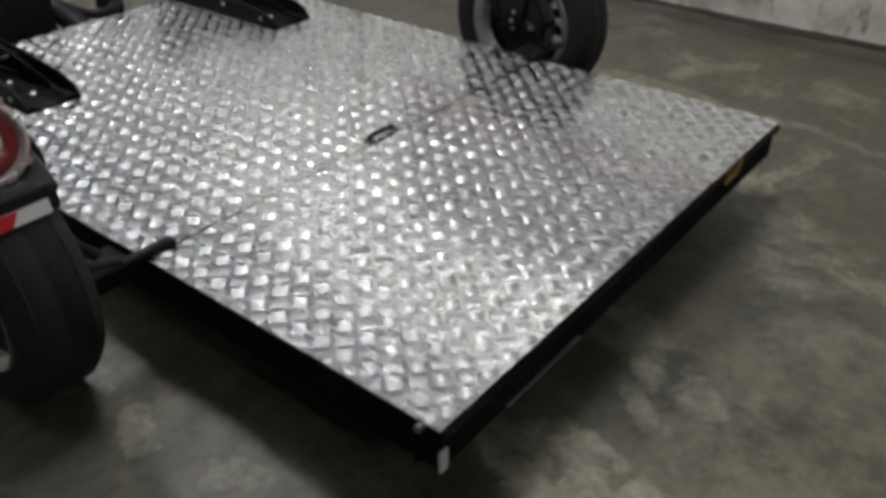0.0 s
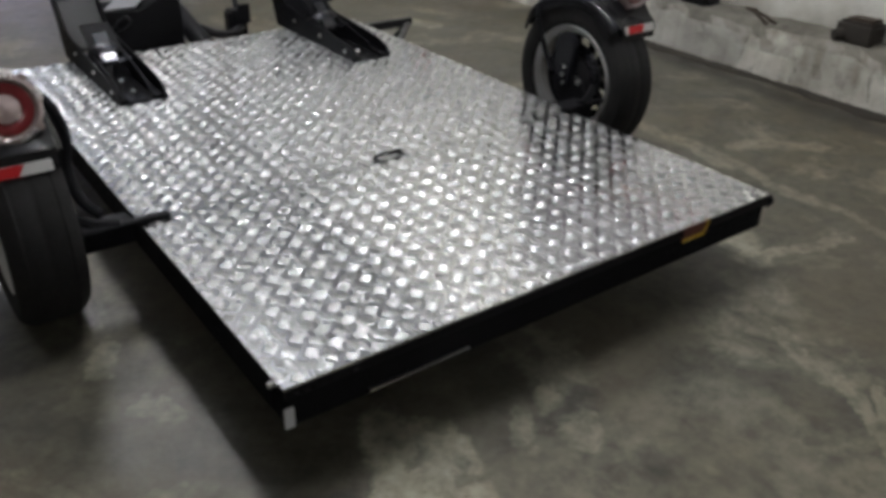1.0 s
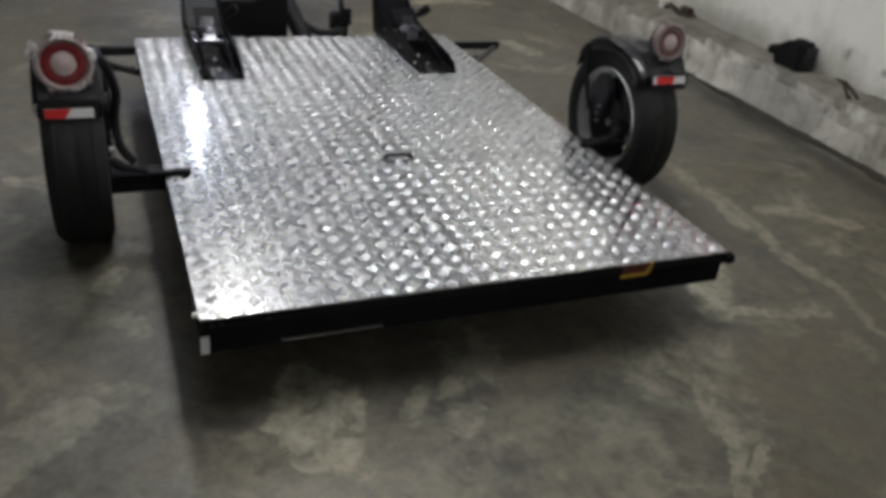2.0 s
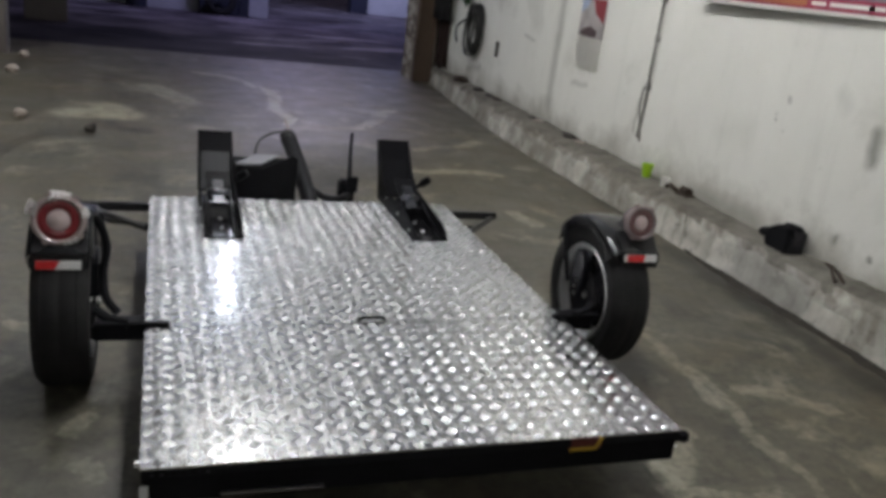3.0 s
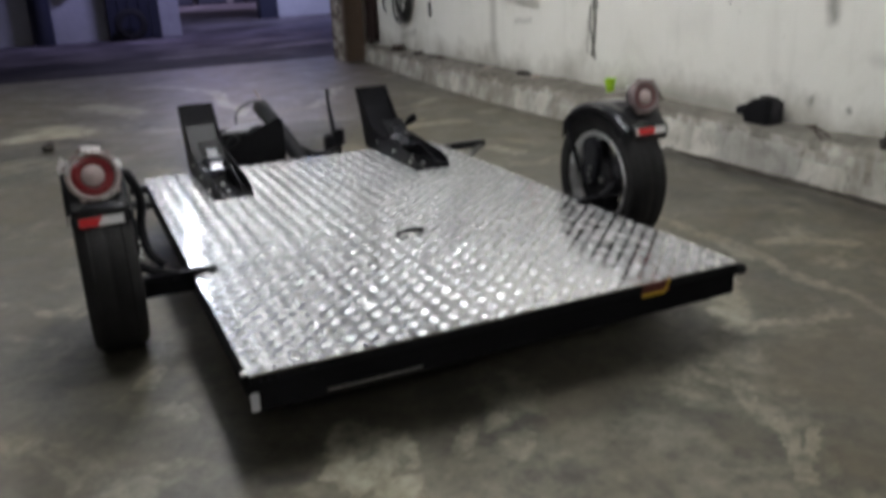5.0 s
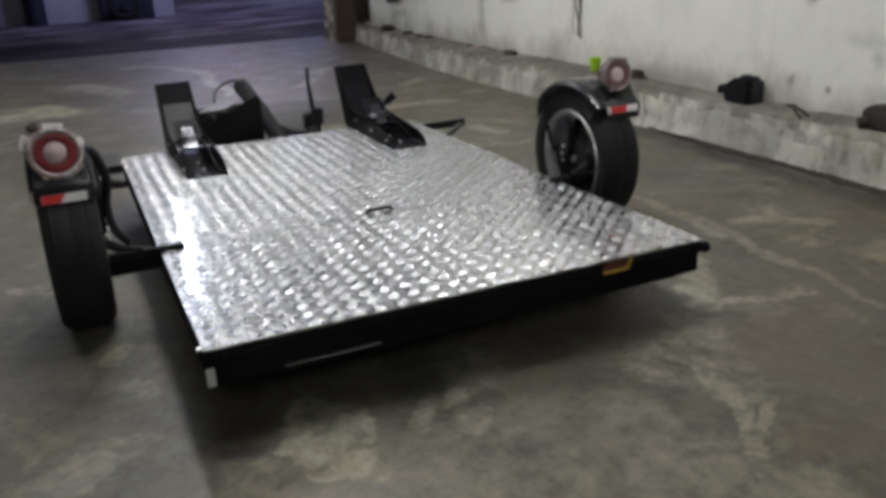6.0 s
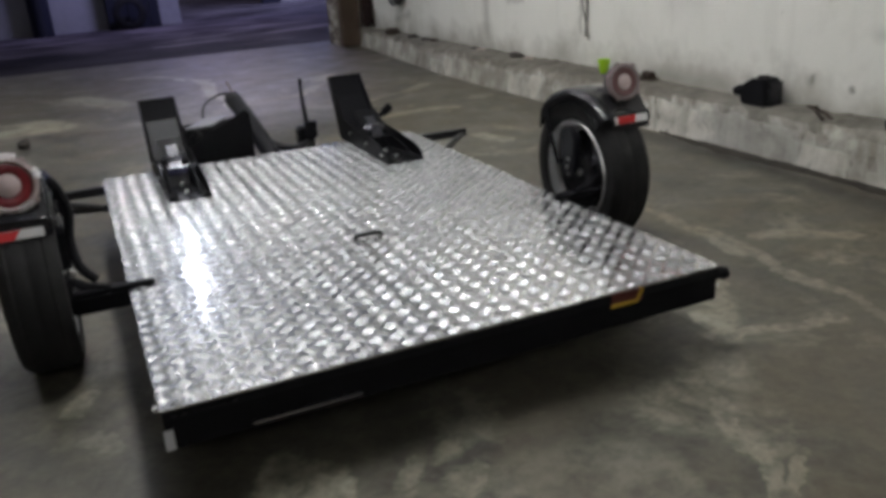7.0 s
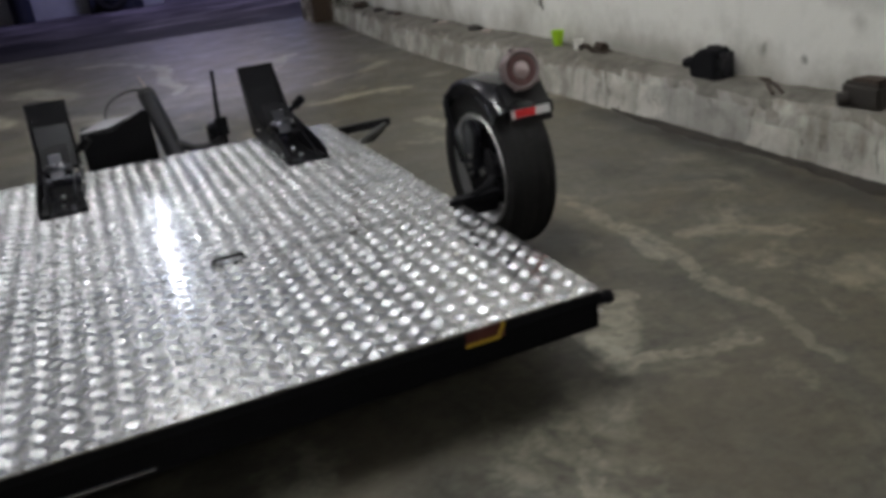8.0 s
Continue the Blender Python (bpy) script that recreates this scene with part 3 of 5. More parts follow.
def build_setting():
    single("floor", box(-9.0, 3.6, -14.0, 8.8, -0.12, 0.0), FLOOR, "worn grey concrete workshop floor with pale patches and stains", "floor", kind="structure", smooth=None)
    single("floor_2", box(-9.0, 12.0, 8.8, 42.0, -0.14, -0.012), DARKFLOOR, "dark floor of the yard beyond the opening", "floor", kind="structure", smooth=None)
    # Long wall beside the trailer.
    bm = bmesh.new()
    n, m = 170, 26
    grid = [[None] * (m + 1) for _ in range(n + 1)]
    for i in range(n + 1):
        y = -14.0 + 22.8 * i / n
        for j in range(m + 1):
            z = 3.2 * j / m
            p = Vector((wall_x(y), y, z))
            p.x += 0.010 * noise.noise(p * 1.3) + 0.004 * noise.noise(p * 5)
            if 4.42 < y < 4.68:
                p.x += 0.012
            grid[i][j] = bm.verts.new(p)
    for i in range(n):
        for j in range(m):
            bm.faces.new((grid[i][j], grid[i + 1][j], grid[i + 1][j + 1], grid[i][j + 1]))
    back = [bm.verts.new((wall_x(y) + 0.25, y, z)) for y, z in ((-14.0, 0.0), (8.8, 0.0), (8.8, 3.2), (-14.0, 3.2))]
    bm.faces.new(back)
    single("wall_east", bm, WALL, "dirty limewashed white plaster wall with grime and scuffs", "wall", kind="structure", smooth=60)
    # Rough plinth at its foot.
    bm = bmesh.new()
    n = 420
    rows = []
    for i in range(n + 1):
        y = -6.0 + 13.85 * i / n
        prof = [(0.0, 0.0), (0.006, 0.06), (0.011, 0.11), (0.020, 0.160), (0.042, 0.190), (0.080, 0.204), (0.17, 0.210), (0.32, 0.212)]
        row = []
        for k, (d, z) in enumerate(prof):
            deep = wall_x(y) - ledge_x(y) + 0.03
            p = Vector((ledge_x(y) + (d if d <= 0.07 else 0.07 + (d - 0.07) * max(deep - 0.07, 0.02) / 0.25), y, z))
            w = 1.0 if 0 < k < 7 else 0.35
            p.x += w * (0.024 * noise.noise(Vector((y * 2.3, z * 4, 3.1))) + 0.026 * noise.noise(Vector((y * 7, z * 14, 9.7))) + 0.012 * noise.noise(Vector((y * 20, z * 34, 1.0))))
            if k >= 3:
                p.z += (1.0 if k < 5 else 0.45) * (0.028 * noise.noise(Vector((y * 3.1, d * 9, 5.5))) + 0.020 * noise.noise(Vector((y * 14, d * 25, 2.5))))
            row.append(bm.verts.new(p))
        rows.append(row)
    for i in range(n):
        for k in range(len(rows[0]) - 1):
            bm.faces.new((rows[i][k], rows[i + 1][k], rows[i + 1][k + 1], rows[i][k + 1]))
    bm.faces.new(rows[0])
    bm.faces.new(rows[-1])
    single("plinth", bm, PLINTH, "low rough plinth of flaking whitewashed plaster along the wall", "plinth", kind="structure", smooth=70)
    # Dirt gathered where plinth and floor meet.
    bm = bmesh.new()
    rows = []
    for i in range(261):
        y = -2.2 + 4.2 * i / 260
        wide = 0.072 + 0.085 * noise.noise(Vector((y * 1.9, 4.0, 0.3))) + 0.022 * noise.noise(Vector((y * 9, 1.0, 6.3)))
        wide = max(wide * min(1.0, max(0.0, (2.0 - y) / 0.5)), 0.002)
        x = ledge_x(y)
        rows.append([bm.verts.new((x + a, y, z)) for a, z in ((0.03, 0.0), (0.03, 0.012), (-0.3 * wide, 0.009), (-wide, 0.0015), (-wide - 0.002, -0.002))])
    for a, b in zip(rows, rows[1:]):
        for k in range(4):
            bm.faces.new((a[k], b[k], b[k + 1], a[k + 1]))
    rough(bm, 0.004, 40)
    single("dirt", bm, DIRT, "dark dirt gathered along the foot of the plinth", "dirt", kind="stuff", smooth=70)
    single("ceiling", box(-9.0, 3.6, -14.0, 8.8, 3.2, 3.35), CEILING, "grey sooty workshop ceiling", "ceiling", kind="structure", smooth=None)
    single("wall_west", box(-9.2, -9.0, -14.0, 8.8, 0, 3.2), BRICKY, "dim plastered side wall of the workshop", "wall", kind="structure", smooth=None)
    single("wall_south", box(-9.0, 3.6, -14.2, -14.0, 0, 3.2), BRICKY, "dim plastered end wall of the workshop", "wall", kind="structure", smooth=None)
    # Dimness is put into this wall's colour so that it bounces little light.
    single("wall_north", box(-9.0, -1.40, 7.75, 8.00, 0, 3.2), DIMPLASTER, "dim plastered wall beside the wide opening", "wall", kind="structure", smooth=None)
    single("lintel", box(-1.40, 3.35, 8.0, 8.75, 2.10, 3.2), GREYWASH, "sooty plastered lintel over the wide opening", "lintel", kind="structure", smooth=None)
    # Pier of the opening: crumbling reveal with a brown steel jamb in front.
    bm = box(2.862, 3.30, 7.98, 8.42, 0, 3.19)
    bmesh.ops.subdivide_edges(bm, edges=bm.edges[:], cuts=14, use_grid_fill=True)
    rough(bm, 0.018, 5.0)
    single("wall_pier", bm, BROKEN, "crumbling plastered pier at the edge of the opening", "pier", kind="structure", smooth=60)
    jamb = thing("door_jamb", "brown painted steel door jamb against the pier", "door jamb", (2.97, 7.9, 0))
    part("post", box(2.842, 3.062, 7.865, 7.955, 0.0, 3.19, 0.006), BROWN, jamb)
    part("flange", box(2.842, 2.866, 7.83, 7.865, 0.0, 3.19, 0.004), BROWN, jamb)
    part("flange", box(3.036, 3.060, 7.83, 7.865, 0.0, 3.19, 0.004), BROWN, jamb)
    jamb = thing("door_jamb", "dusty brown steel door jamb at the far side of the opening", "door jamb", (-1.40, 7.65, 0))
    part("post", box(-1.70, -1.515, 7.55, 7.73, 0.0, 2.90, 0.006), BROWN, jamb)
    part("board", box(-1.512, -1.365, 7.60, 7.69, 0.0, 2.90, 0.006), DUSTYBOARD, jamb, "dusty scuffed board")


def build_far_yard():
    g = -0.012
    single("wall_yard", box(-8.0, 0.74, 15.6, 15.85, g, 4.1), FARWALL, "old whitewashed yard wall in bluish shade", "wall", kind="structure", smooth=None)
    single("pillar_yard", box(1.66, 2.03, 15.3, 15.8, g, 4.1, 0.012), FARWALL, "whitewashed square pillar in bluish shade", "pillar", kind="structure", smooth=None)
    door = thing("folded_door", "dark navy folded door beside the pillar", "door", (1.2, 15.4, g))
    for k in range(5):
        part("leaf", box(0.75 + 0.185 * k, 0.925 + 0.185 * k, 15.30, 15.37 + 0.035 * (k % 2), g + 0.005, 3.8, 0.006), NAVY, door)
    for x in (-0.36, -1.95):
        single("drain_pipe", tube([(x, 15.45, g), (x, 15.45, 4.1)], 0.18, 14), NAVY, "dark painted drain pipe down the yard wall", "pipe", "yard wall pipes")
    board = thing("wooden_panel", "low dusty wooden panel standing in the dark yard", "panel", (-1.42, 11.3, g))
    part("sheet", box(-1.70, -1.16, 11.28, 11.31, g + 0.001, 0.52, 0.004), DUSTYBOARD, board)
    for x in (-1.69, -1.21):
        part("batten", box(x, x + 0.04, 11.312, 11.345, g + 0.001, 0.50, 0.003), BROWN, board)
    bag = bmesh.new()
    add_tube(bag, curve_points([(0.21, 15.50, 2.85), (0.20, 15.47, 2.15), (0.23, 15.44, 1.58), (0.27, 15.46, 1.14)]), [0.10] * 6 + [0.13] * 4 + [0.19] * 8 + [0.13], 12)
    single("hanging_sack", bag, DARKCLOTH, "dark sack hanging on the yard wall", "sack")
    tyre = thing("spare_tyre", "old black tyre leaning on the dark door", "tyre", (1.12, 15.1, 0.2))
    part("casing", lathe([(-0.08, 0.17), (-0.09, 0.225), (-0.06, 0.29), (0.06, 0.29), (0.09, 0.225), (0.08, 0.17)], (1.12, 15.08, 0.278), "y", 32), RUBBER, tyre)
    # Second bay, white with a blue upper half.
    single("wall_bay", box(5.15, 7.55, 20.6, 20.8, g, 1.36), FARWALL, "whitewashed lower half of the bay wall", "wall", kind="structure", smooth=None)
    single("wall_bay_top", box(5.15, 7.55, 20.62, 20.8, 1.36, 4.4), BLUEPAINT, "blue painted upper half of the bay wall", "wall", kind="structure", smooth=None)
    single("bay_post", box(4.68, 5.14, 20.2, 20.58, g, 4.4, 0.012), NAVY, "dark square post of the bay", "post")
    # End of the alley.
    single("wall_alley", box(-3.0, 12.0, 38.0, 38.4, g, 6.2), DIMWALL, "pale end wall of the alley", "wall", kind="structure", smooth=None)
    single("wall_alley_side", box(1.85, 2.03, 15.8, 38.0, g, 6.2), FARWALL, "side wall of the alley in shade", "wall", kind="structure", smooth=None)
    single("wall_alley_side_2", box(8.4, 8.6, 8.8, 38.0, g, 6.2), FARWALL, "far side wall of the yard", "wall", kind="structure", smooth=None)
    post = thing("painted_post", "ochre post with a dark painted foot", "post", (7.6, 37.2, 0))
    part("foot", box(7.40, 7.80, 37.0, 37.4, g, 1.42, 0.012), NAVY, post, "dark painted foot")
    part("shaft", box(7.41, 7.79, 37.01, 37.39, 1.42, 5.7, 0.012), OCHRE, post)
    for k, (x, w, h) in enumerate(((4.45, 1.1, 0.57), (5.8, 1.2, 0.74), (7.95, 0.42, 0.8))):
        single("low_crate", box(x, x + w, 36.8, 37.7, g, h, 0.02), NAVY, "dark low crate against the end wall", "crate", "alley crates")
    sheet = bmesh.new()
    cols = [[sheet.verts.new((5.62 + 0.048 * i - 0.027 * i * (3.0 - z) * 0.15, 36.9 + 0.06 * math.sin(i * 1.7), z)) for z in (0.47, 1.35, 2.15, 3.2)] for i in range(8)]
    for i in range(7):
        for k in range(3):
            sheet.faces.new((cols[i][k], cols[i + 1][k], cols[i + 1][k + 1], cols[i][k + 1]))
    bmesh.ops.solidify(sheet, geom=sheet.faces[:], thickness=0.012)
    single("hanging_sheet", sheet, PAPER, "pale cloth sheet hanging in the alley", "cloth")


# ---- the trailer ----
def tread_sheet(x0, x1, y0, y1):
    """An aluminium sheet with rows of five raised bars, turned by a right angle from cell to cell."""
    pitch, ox, oy = 0.0512, 0.034, 0.012
    verts, faces = [], []
    t = 0.004
    for z in (DECK - t, DECK):
        verts += [(x0, y0, z), (x1, y0, z), (x1, y1, z), (x0, y1, z)]
    faces += [(3, 2, 1, 0), (4, 5, 6, 7), (0, 1, 5, 4), (1, 2, 6, 5), (2, 3, 7, 6), (3, 0, 4, 7)]
    flat = len(faces)
    half, wide, high, gap = 0.0148, 0.0026, 0.0023, 0.0061
    r = math.sqrt(0.5)
    shape = [(-half, 0, 0), (half, 0, 0), (-half * 0.55, -wide, 0), (half * 0.55, -wide, 0), (half * 0.55, wide, 0), (-half * 0.55, wide, 0), (-half * 0.62, 0, high), (half * 0.62, 0, high)]
    quads = [(2, 3, 7, 6), (4, 5, 6, 7), (0, 2, 6), (0, 6, 5), (1, 7, 3), (1, 4, 7)]
    for lattice in (0, 1):
        off = lattice * pitch / 2
        ux, uy = (r, -r) if lattice == 0 else (r, r)
        for i in range(-1, int(WIDE / pitch) + 2):
            for j in range(-1, int(LONG / pitch) + 2):
                cx, cy = ox + off + i * pitch, oy + off + j * pitch
                for k in (-2, -1, 0, 1, 2):
                    bx, by = cx - uy * gap * k, cy + ux * gap * k
                    if not (x0 + 0.004 < bx < x1 - 0.004 and y0 + 0.004 < by < y1 - 0.004):
                        continue
                    base = len(verts)
                    for a, b, c in shape:
                        verts.append((min(max(bx + ux * a - uy * b, x0 + 0.0015), x1 - 0.0015), min(max(by + uy * a + ux * b, y0 + 0.0025), y1 - 0.0025), DECK + c - 0.0001))
                    faces += [tuple(base + q for q in f) for f in quads]
    me = bpy.data.meshes.new("deck_plate")
    me.from_pydata(verts, [], faces)
    me.polygons.foreach_set("use_smooth", [i >= flat for i in range(len(faces))])
    me.materials.append(TREAD)
    me.materials.append(TREADBAR)
    me.polygons.foreach_set("material_index", [int(i >= flat) for i in range(len(faces))])
    me.update()
    return me


def bolt(name, place, axis, radius, height, parent, mat=None):
    k = "xyz".index(axis)
    bm = bmesh.new()
    add_lathe(bm, [(0, 0.0005), (0, radius), (height * 0.6, radius), (height, radius * 0.6), (height, 0.0005)], place, axis, 10)
    return part(name, bm, mat or ZINC, parent)


def wheel(trailer, cx, cy, inner):
    """A wheel with a wide low tyre; inner is +1 where its inner side faces +x."""
    cz, r = 0.246, 0.246
    hw = 0.0725
    rim = bmesh.new()
    add_lathe(rim, [(-0.060, 0.158), (-0.065, 0.168), (-0.058, 0.172), (-0.043, 0.158), (0.043, 0.158), (0.058, 0.172), (0.065, 0.168), (0.060, 0.158), (0.05, 0.146), (-0.05, 0.146)], (cx, cy, cz), "x", 56)
    w = part("wheel", rim, CASTALLOY, trailer, "bright rim of a small wide wheel", 50)
    prof = [(-0.060, 0.170), (-0.069, 0.186), (-hw, 0.205), (-0.070, 0.226), (-0.058, 0.238)]
    for a, d in ((-0.044, 0.0), (-0.042, 0.0012), (-0.038, 0.0012), (-0.036, 0.0), (-0.006, 0.0005), (-0.004, 0.0015), (0.004, 0.0015), (0.006, 0.0005), (0.036, 0.0), (0.038, 0.0012), (0.042, 0.0012), (0.044, 0.0)):
        prof.append((a, r - d - 0.10 * a * a * 20 * 0.1))
    prof += [(0.058, 0.238), (0.070, 0.226), (hw, 0.205), (0.069, 0.186), (0.060, 0.170), (0.045, 0.163), (-0.045, 0.163)]
    part("tyre", lathe(prof, (cx, cy, cz), "x", 72), RUBBER, w, "black rubber tyre with circumferential grooves", 35)
    # Spokes: a holed web set towards the outer side.
    web = bmesh.new()
    ox = cx - inner * 0.030
    for k in range(10):
        a = 2 * math.pi * k / 10
        m = Matrix.Translation((ox, cy, cz)) @ Matrix.Rotation(a, 4, "X")
        add_box(web, -0.006, 0.006, -0.014, 0.014, 0.045, 0.150, 0.003, m)
    add_lathe(web, [(-0.008, 0.118), (-0.008, 0.148), (0.008, 0.148), (0.008, 0.118)], (ox, cy, cz), "x", 40)
    part("web", web, SATIN, w, "dark cast web", 40)
    hub = bmesh.new()
    add_lathe(hub, [(-0.045, 0.004), (-0.045, 0.050), (0.010, 0.075), (0.052, 0.072), (0.060, 0.045), (0.060, 0.004)] if inner > 0 else [(-0.060, 0.004), (-0.060, 0.045), (-0.052, 0.072), (-0.010, 0.075), (0.045, 0.050), (0.045, 0.004)], (cx, cy, cz), "x", 32)
    part("hub", hub, BLACK, w, "black hub")
    disc = bmesh.new()
    add_lathe(disc, [(-0.002, 0.078), (-0.002, 0.120), (0.002, 0.120), (0.002, 0.078)], (cx + inner * 0.045, cy, cz), "x", 40)
    part("brake_disc", disc, GREYMETAL, w, "dark brake disc")
    for k in range(5):
        a = 2 * math.pi * k / 5 + 0.4
        bolt("bolt", (cx + inner * 0.060 - (0.0 if inner > 0 else 0.008), cy + 0.033 * math.cos(a), cz + 0.033 * math.sin(a)), "x", 0.007, 0.008, w)
    bolt("axle_nut", (cx - inner * 0.052, cy, cz), "x", 0.018, 0.012, w)


def fender(trailer, cx, cy, inner):
    """An arched fender whose side skirts deepen towards the rear, with its stay, brake cover and lamp bracket."""
    cz, r, hw = 0.246, 0.270, 0.081
    bm = bmesh.new()
    rows = []
    first, last, n = radians(25), radians(133), 36
    for i in range(n + 1):
        t = i / n
        a = first + (last - first) * t
        skirt = 0.016 + 0.030 * math.sin(math.pi * min(1.0, t * 1.25)) + 0.040 * max(0.0, t - 0.62) / 0.38
        wide = hw * (0.70 + 0.30 * min(1.0, t * 6))
        row = []
        for side, d in ((-1.0, -skirt), (-1.0, -skirt * 0.5), (-0.985, -0.010), (-0.90, -0.001), (-0.6, 0.004), (0.0, 0.006), (0.6, 0.004), (0.90, -0.001), (0.985, -0.010), (1.0, -skirt * 0.5), (1.0, -skirt)):
            out = r + d
            row.append(bm.verts.new((cx + side * wide, cy + out * math.cos(a), cz + out * math.sin(a))))
        rows.append(row)
    for i in range(n):
        for k in range(len(rows[0]) - 1):
            bm.faces.new((rows[i][k], rows[i + 1][k], rows[i + 1][k + 1], rows[i][k + 1]))
    bmesh.ops.recalc_face_normals(bm, faces=bm.faces)
    bmesh.ops.solidify(bm, geom=bm.faces[:], thickness=0.003)
    f = part("fender", bm, LACQUER, trailer, "glossy black arched fender with side skirts", 50)
    # Stays that carry the fender, on the inner side.
    x = cx + inner * 0.094
    if inner > 0:
        part("stay", tube(curve_points([(cx + inner * 0.078, cy - 0.05, 0.506), (x, cy - 0.06, 0.48), (x + inner * 0.014, cy - 0.06, 0.42), (x + inner * 0.004, cy - 0.06, 0.35), (x + inner * 0.012, cy - 0.09, 0.285), (x + inner * 0.045, cy - 0.11, 0.245)]), 0.012, 8), SATIN, f, "bent black steel stay")
    part("stay", tube(curve_points([(cx + inner * 0.082, cy + 0.150, 0.455), (x - inner * 0.008, cy + 0.135, 0.40), (x - inner * 0.006, cy + 0.095, 0.32), (x - inner * 0.004, cy + 0.06, 0.262)]), 0.008, 8), SATIN, f)
    # Brake cover between fender and hub.
    br = bmesh.new()
    y0 = cy + 0.012
    arch = [(y0 + 0.046 * math.cos(a), 0.352 + 0.046 * math.sin(a)) for a in (math.pi * k / 8 for k in range(9))]
    side = sorted((cx + inner * 0.060, cx + inner * 0.086))
    add_slab(br, [(y0 - 0.030, 0.225), (y0 + 0.034, 0.225)] + arch, "x", side[0], side[1])
    bmesh.ops.bevel(br, geom=br.edges[:], offset=0.005, segments=2, affect="EDGES")
    cal = part("caliper", br, FACE, f, "dark rounded brake cover", 30)
    for y, z in ((y0 - 0.012, 0.290), (y0 - 0.004, 0.262), (y0 - 0.010, 0.238)):
        bolt("bolt", (cx + inner * 0.086 - (0.0 if inner > 0 else 0.007), y, z), "x", 0.0065, 0.007, cal)
    # Lamp bracket and the flap that carries the reflector strip.
    lx, by = (cx, cy - 0.165) if inner > 0 else (cx + 0.026, cy - 0.165)
    plate = bmesh.new()
    add_slab(plate, [(by - 0.005, 0.400), (by - 0.022, 0.405), (by - 0.018, 0.450), (by + 0.004, 0.470), (by + 0.040, 0.512), (by + 0.060, 0.500), (by + 0.030, 0.440)], "x", lx - 0.066, lx + 0.066)
    part("bracket", plate, BLACK, f, "black lamp bracket", 30)
    flap = box(-0.072, 0.072, -0.020, -0.004, -0.016, 0.018, 0.003, Matrix.Translation((lx, by, 0.416 if inner > 0 else 0.434)) @ Matrix.Rotation(radians(-14), 4, "X"))
    part("flap", flap, SATIN, f, "black flap")


def tail_light(trailer, cx, cy, high, size=1.0):
    turn = Matrix.Translation((cx, cy - 0.143, high)) @ Matrix.Rotation(radians(-10), 4, "X") @ Matrix.Scale(size, 4)
    left = cx < 0.5

    def ring(profile, sides=40):
        bm = lathe(profile, (0, 0, 0), "y", sides)
        bmesh.ops.transform(bm, matrix=turn, verts=bm.verts)
        return bm
    t = part("tail_light", ring([(0.06, 0.0005), (0.058, 0.035), (0.034, 0.056), (0.0, 0.060), (0.0, 0.0005)]), SATIN, trailer, "round tail light with a dark housing", 50)
    # The right light takes duller bezel and lens colours than the left.
    part("bezel", ring([(0.004, 0.0475), (-0.014, 0.0505), (-0.019, 0.056), (-0.014, 0.064), (0.006, 0.065), (0.008, 0.058)]), BEZEL if left else DULLBEZEL, t, "clear pinkish plastic bezel" if left else "dull plastic bezel", 50)
    part("lens", ring([(-0.004, 0.026), (-0.013, 0.028), (-0.017, 0.037), (-0.014, 0.0485), (-0.002, 0.0485)]), REDLENS if left else RIGHTLENS, t, "red ring lens" if left else "dull red ring lens", 50)
    part("centre_lens", ring([(-0.004, 0.0005), (-0.004, 0.0268), (-0.014, 0.0262), (-0.019, 0.016), (-0.021, 0.0005)]), CLEARLENS, t, "pale centre lens", 50)
    # Lugs and a torn bit of clear wrapping on the bezel.
    for a in (0.9, 1.9, 2.8, 4.2, 5.6):
        lug = box(-0.007, 0.007, -0.017, 0.004, -0.006, 0.006, 0.002, turn @ Matrix.Translation((0.065 * math.cos(a), 0, 0.065 * math.sin(a))) @ Matrix.Rotation(-a + 1.57, 4, "Y"))
        part("lug", lug, BEZEL if left else DULLBEZEL, t)
    if left:
        for a0, a1, lift in ((1.15, 1.95, 0.004), (2.45, 2.95, 0.010), (0.1, 0.5, 0.002), (4.9, 5.5, 0.002)):
            film = bmesh.new()
            rows = []
            for i in range(13):
                a = a0 + (a1 - a0) * i / 12
                w = 0.004 * noise.noise(Vector((a * 9, a0, 0.4)))
                rows.append([film.verts.new(turn @ Vector(((q + w) * math.cos(a), y + 0.004 * noise.noise(Vector((a * 13, q * 90, 1.7))), (q + w) * math.sin(a)))) for q, y in ((0.055, -0.0195), (0.062, -0.0175), (0.0675, -0.010), (0.069 + lift, -0.001 - lift))])
            for p, q in zip(rows, rows[1:]):
                for k in range(3):
                    film.faces.new((p[k], q[k], q[k + 1], p[k + 1]))
            bmesh.ops.solidify(film, geom=film.faces[:], thickness=0.0008)
            part("wrapping", film, WRAP, t, "torn scrap of clear wrapping")
    place = Matrix.Translation((cx, cy - 0.1895, high - 0.109)) @ Matrix.Rotation(radians(-14), 4, "X")
    wide = 0.054 if left else 0.060
    strip = part("reflector", box(-wide, wide, -0.002, 0.002, -0.0115, 0.0115, 0.001, place), TAPEWHITE, trailer, "red and white reflective strip")
    bm = slab([(-wide + 0.0005, -0.011), (-0.010, -0.011), (0.004, 0.011), (-wide + 0.0005, 0.011)] if left else [(-0.050, -0.011), (0.010, -0.011), (0.016, 0.011), (-0.050, 0.011)], "y", -0.0035, -0.0024)
    bmesh.ops.transform(bm, matrix=place, verts=bm.verts)
    part("red_field", bm, TAPERED, strip, "red field")
    return t


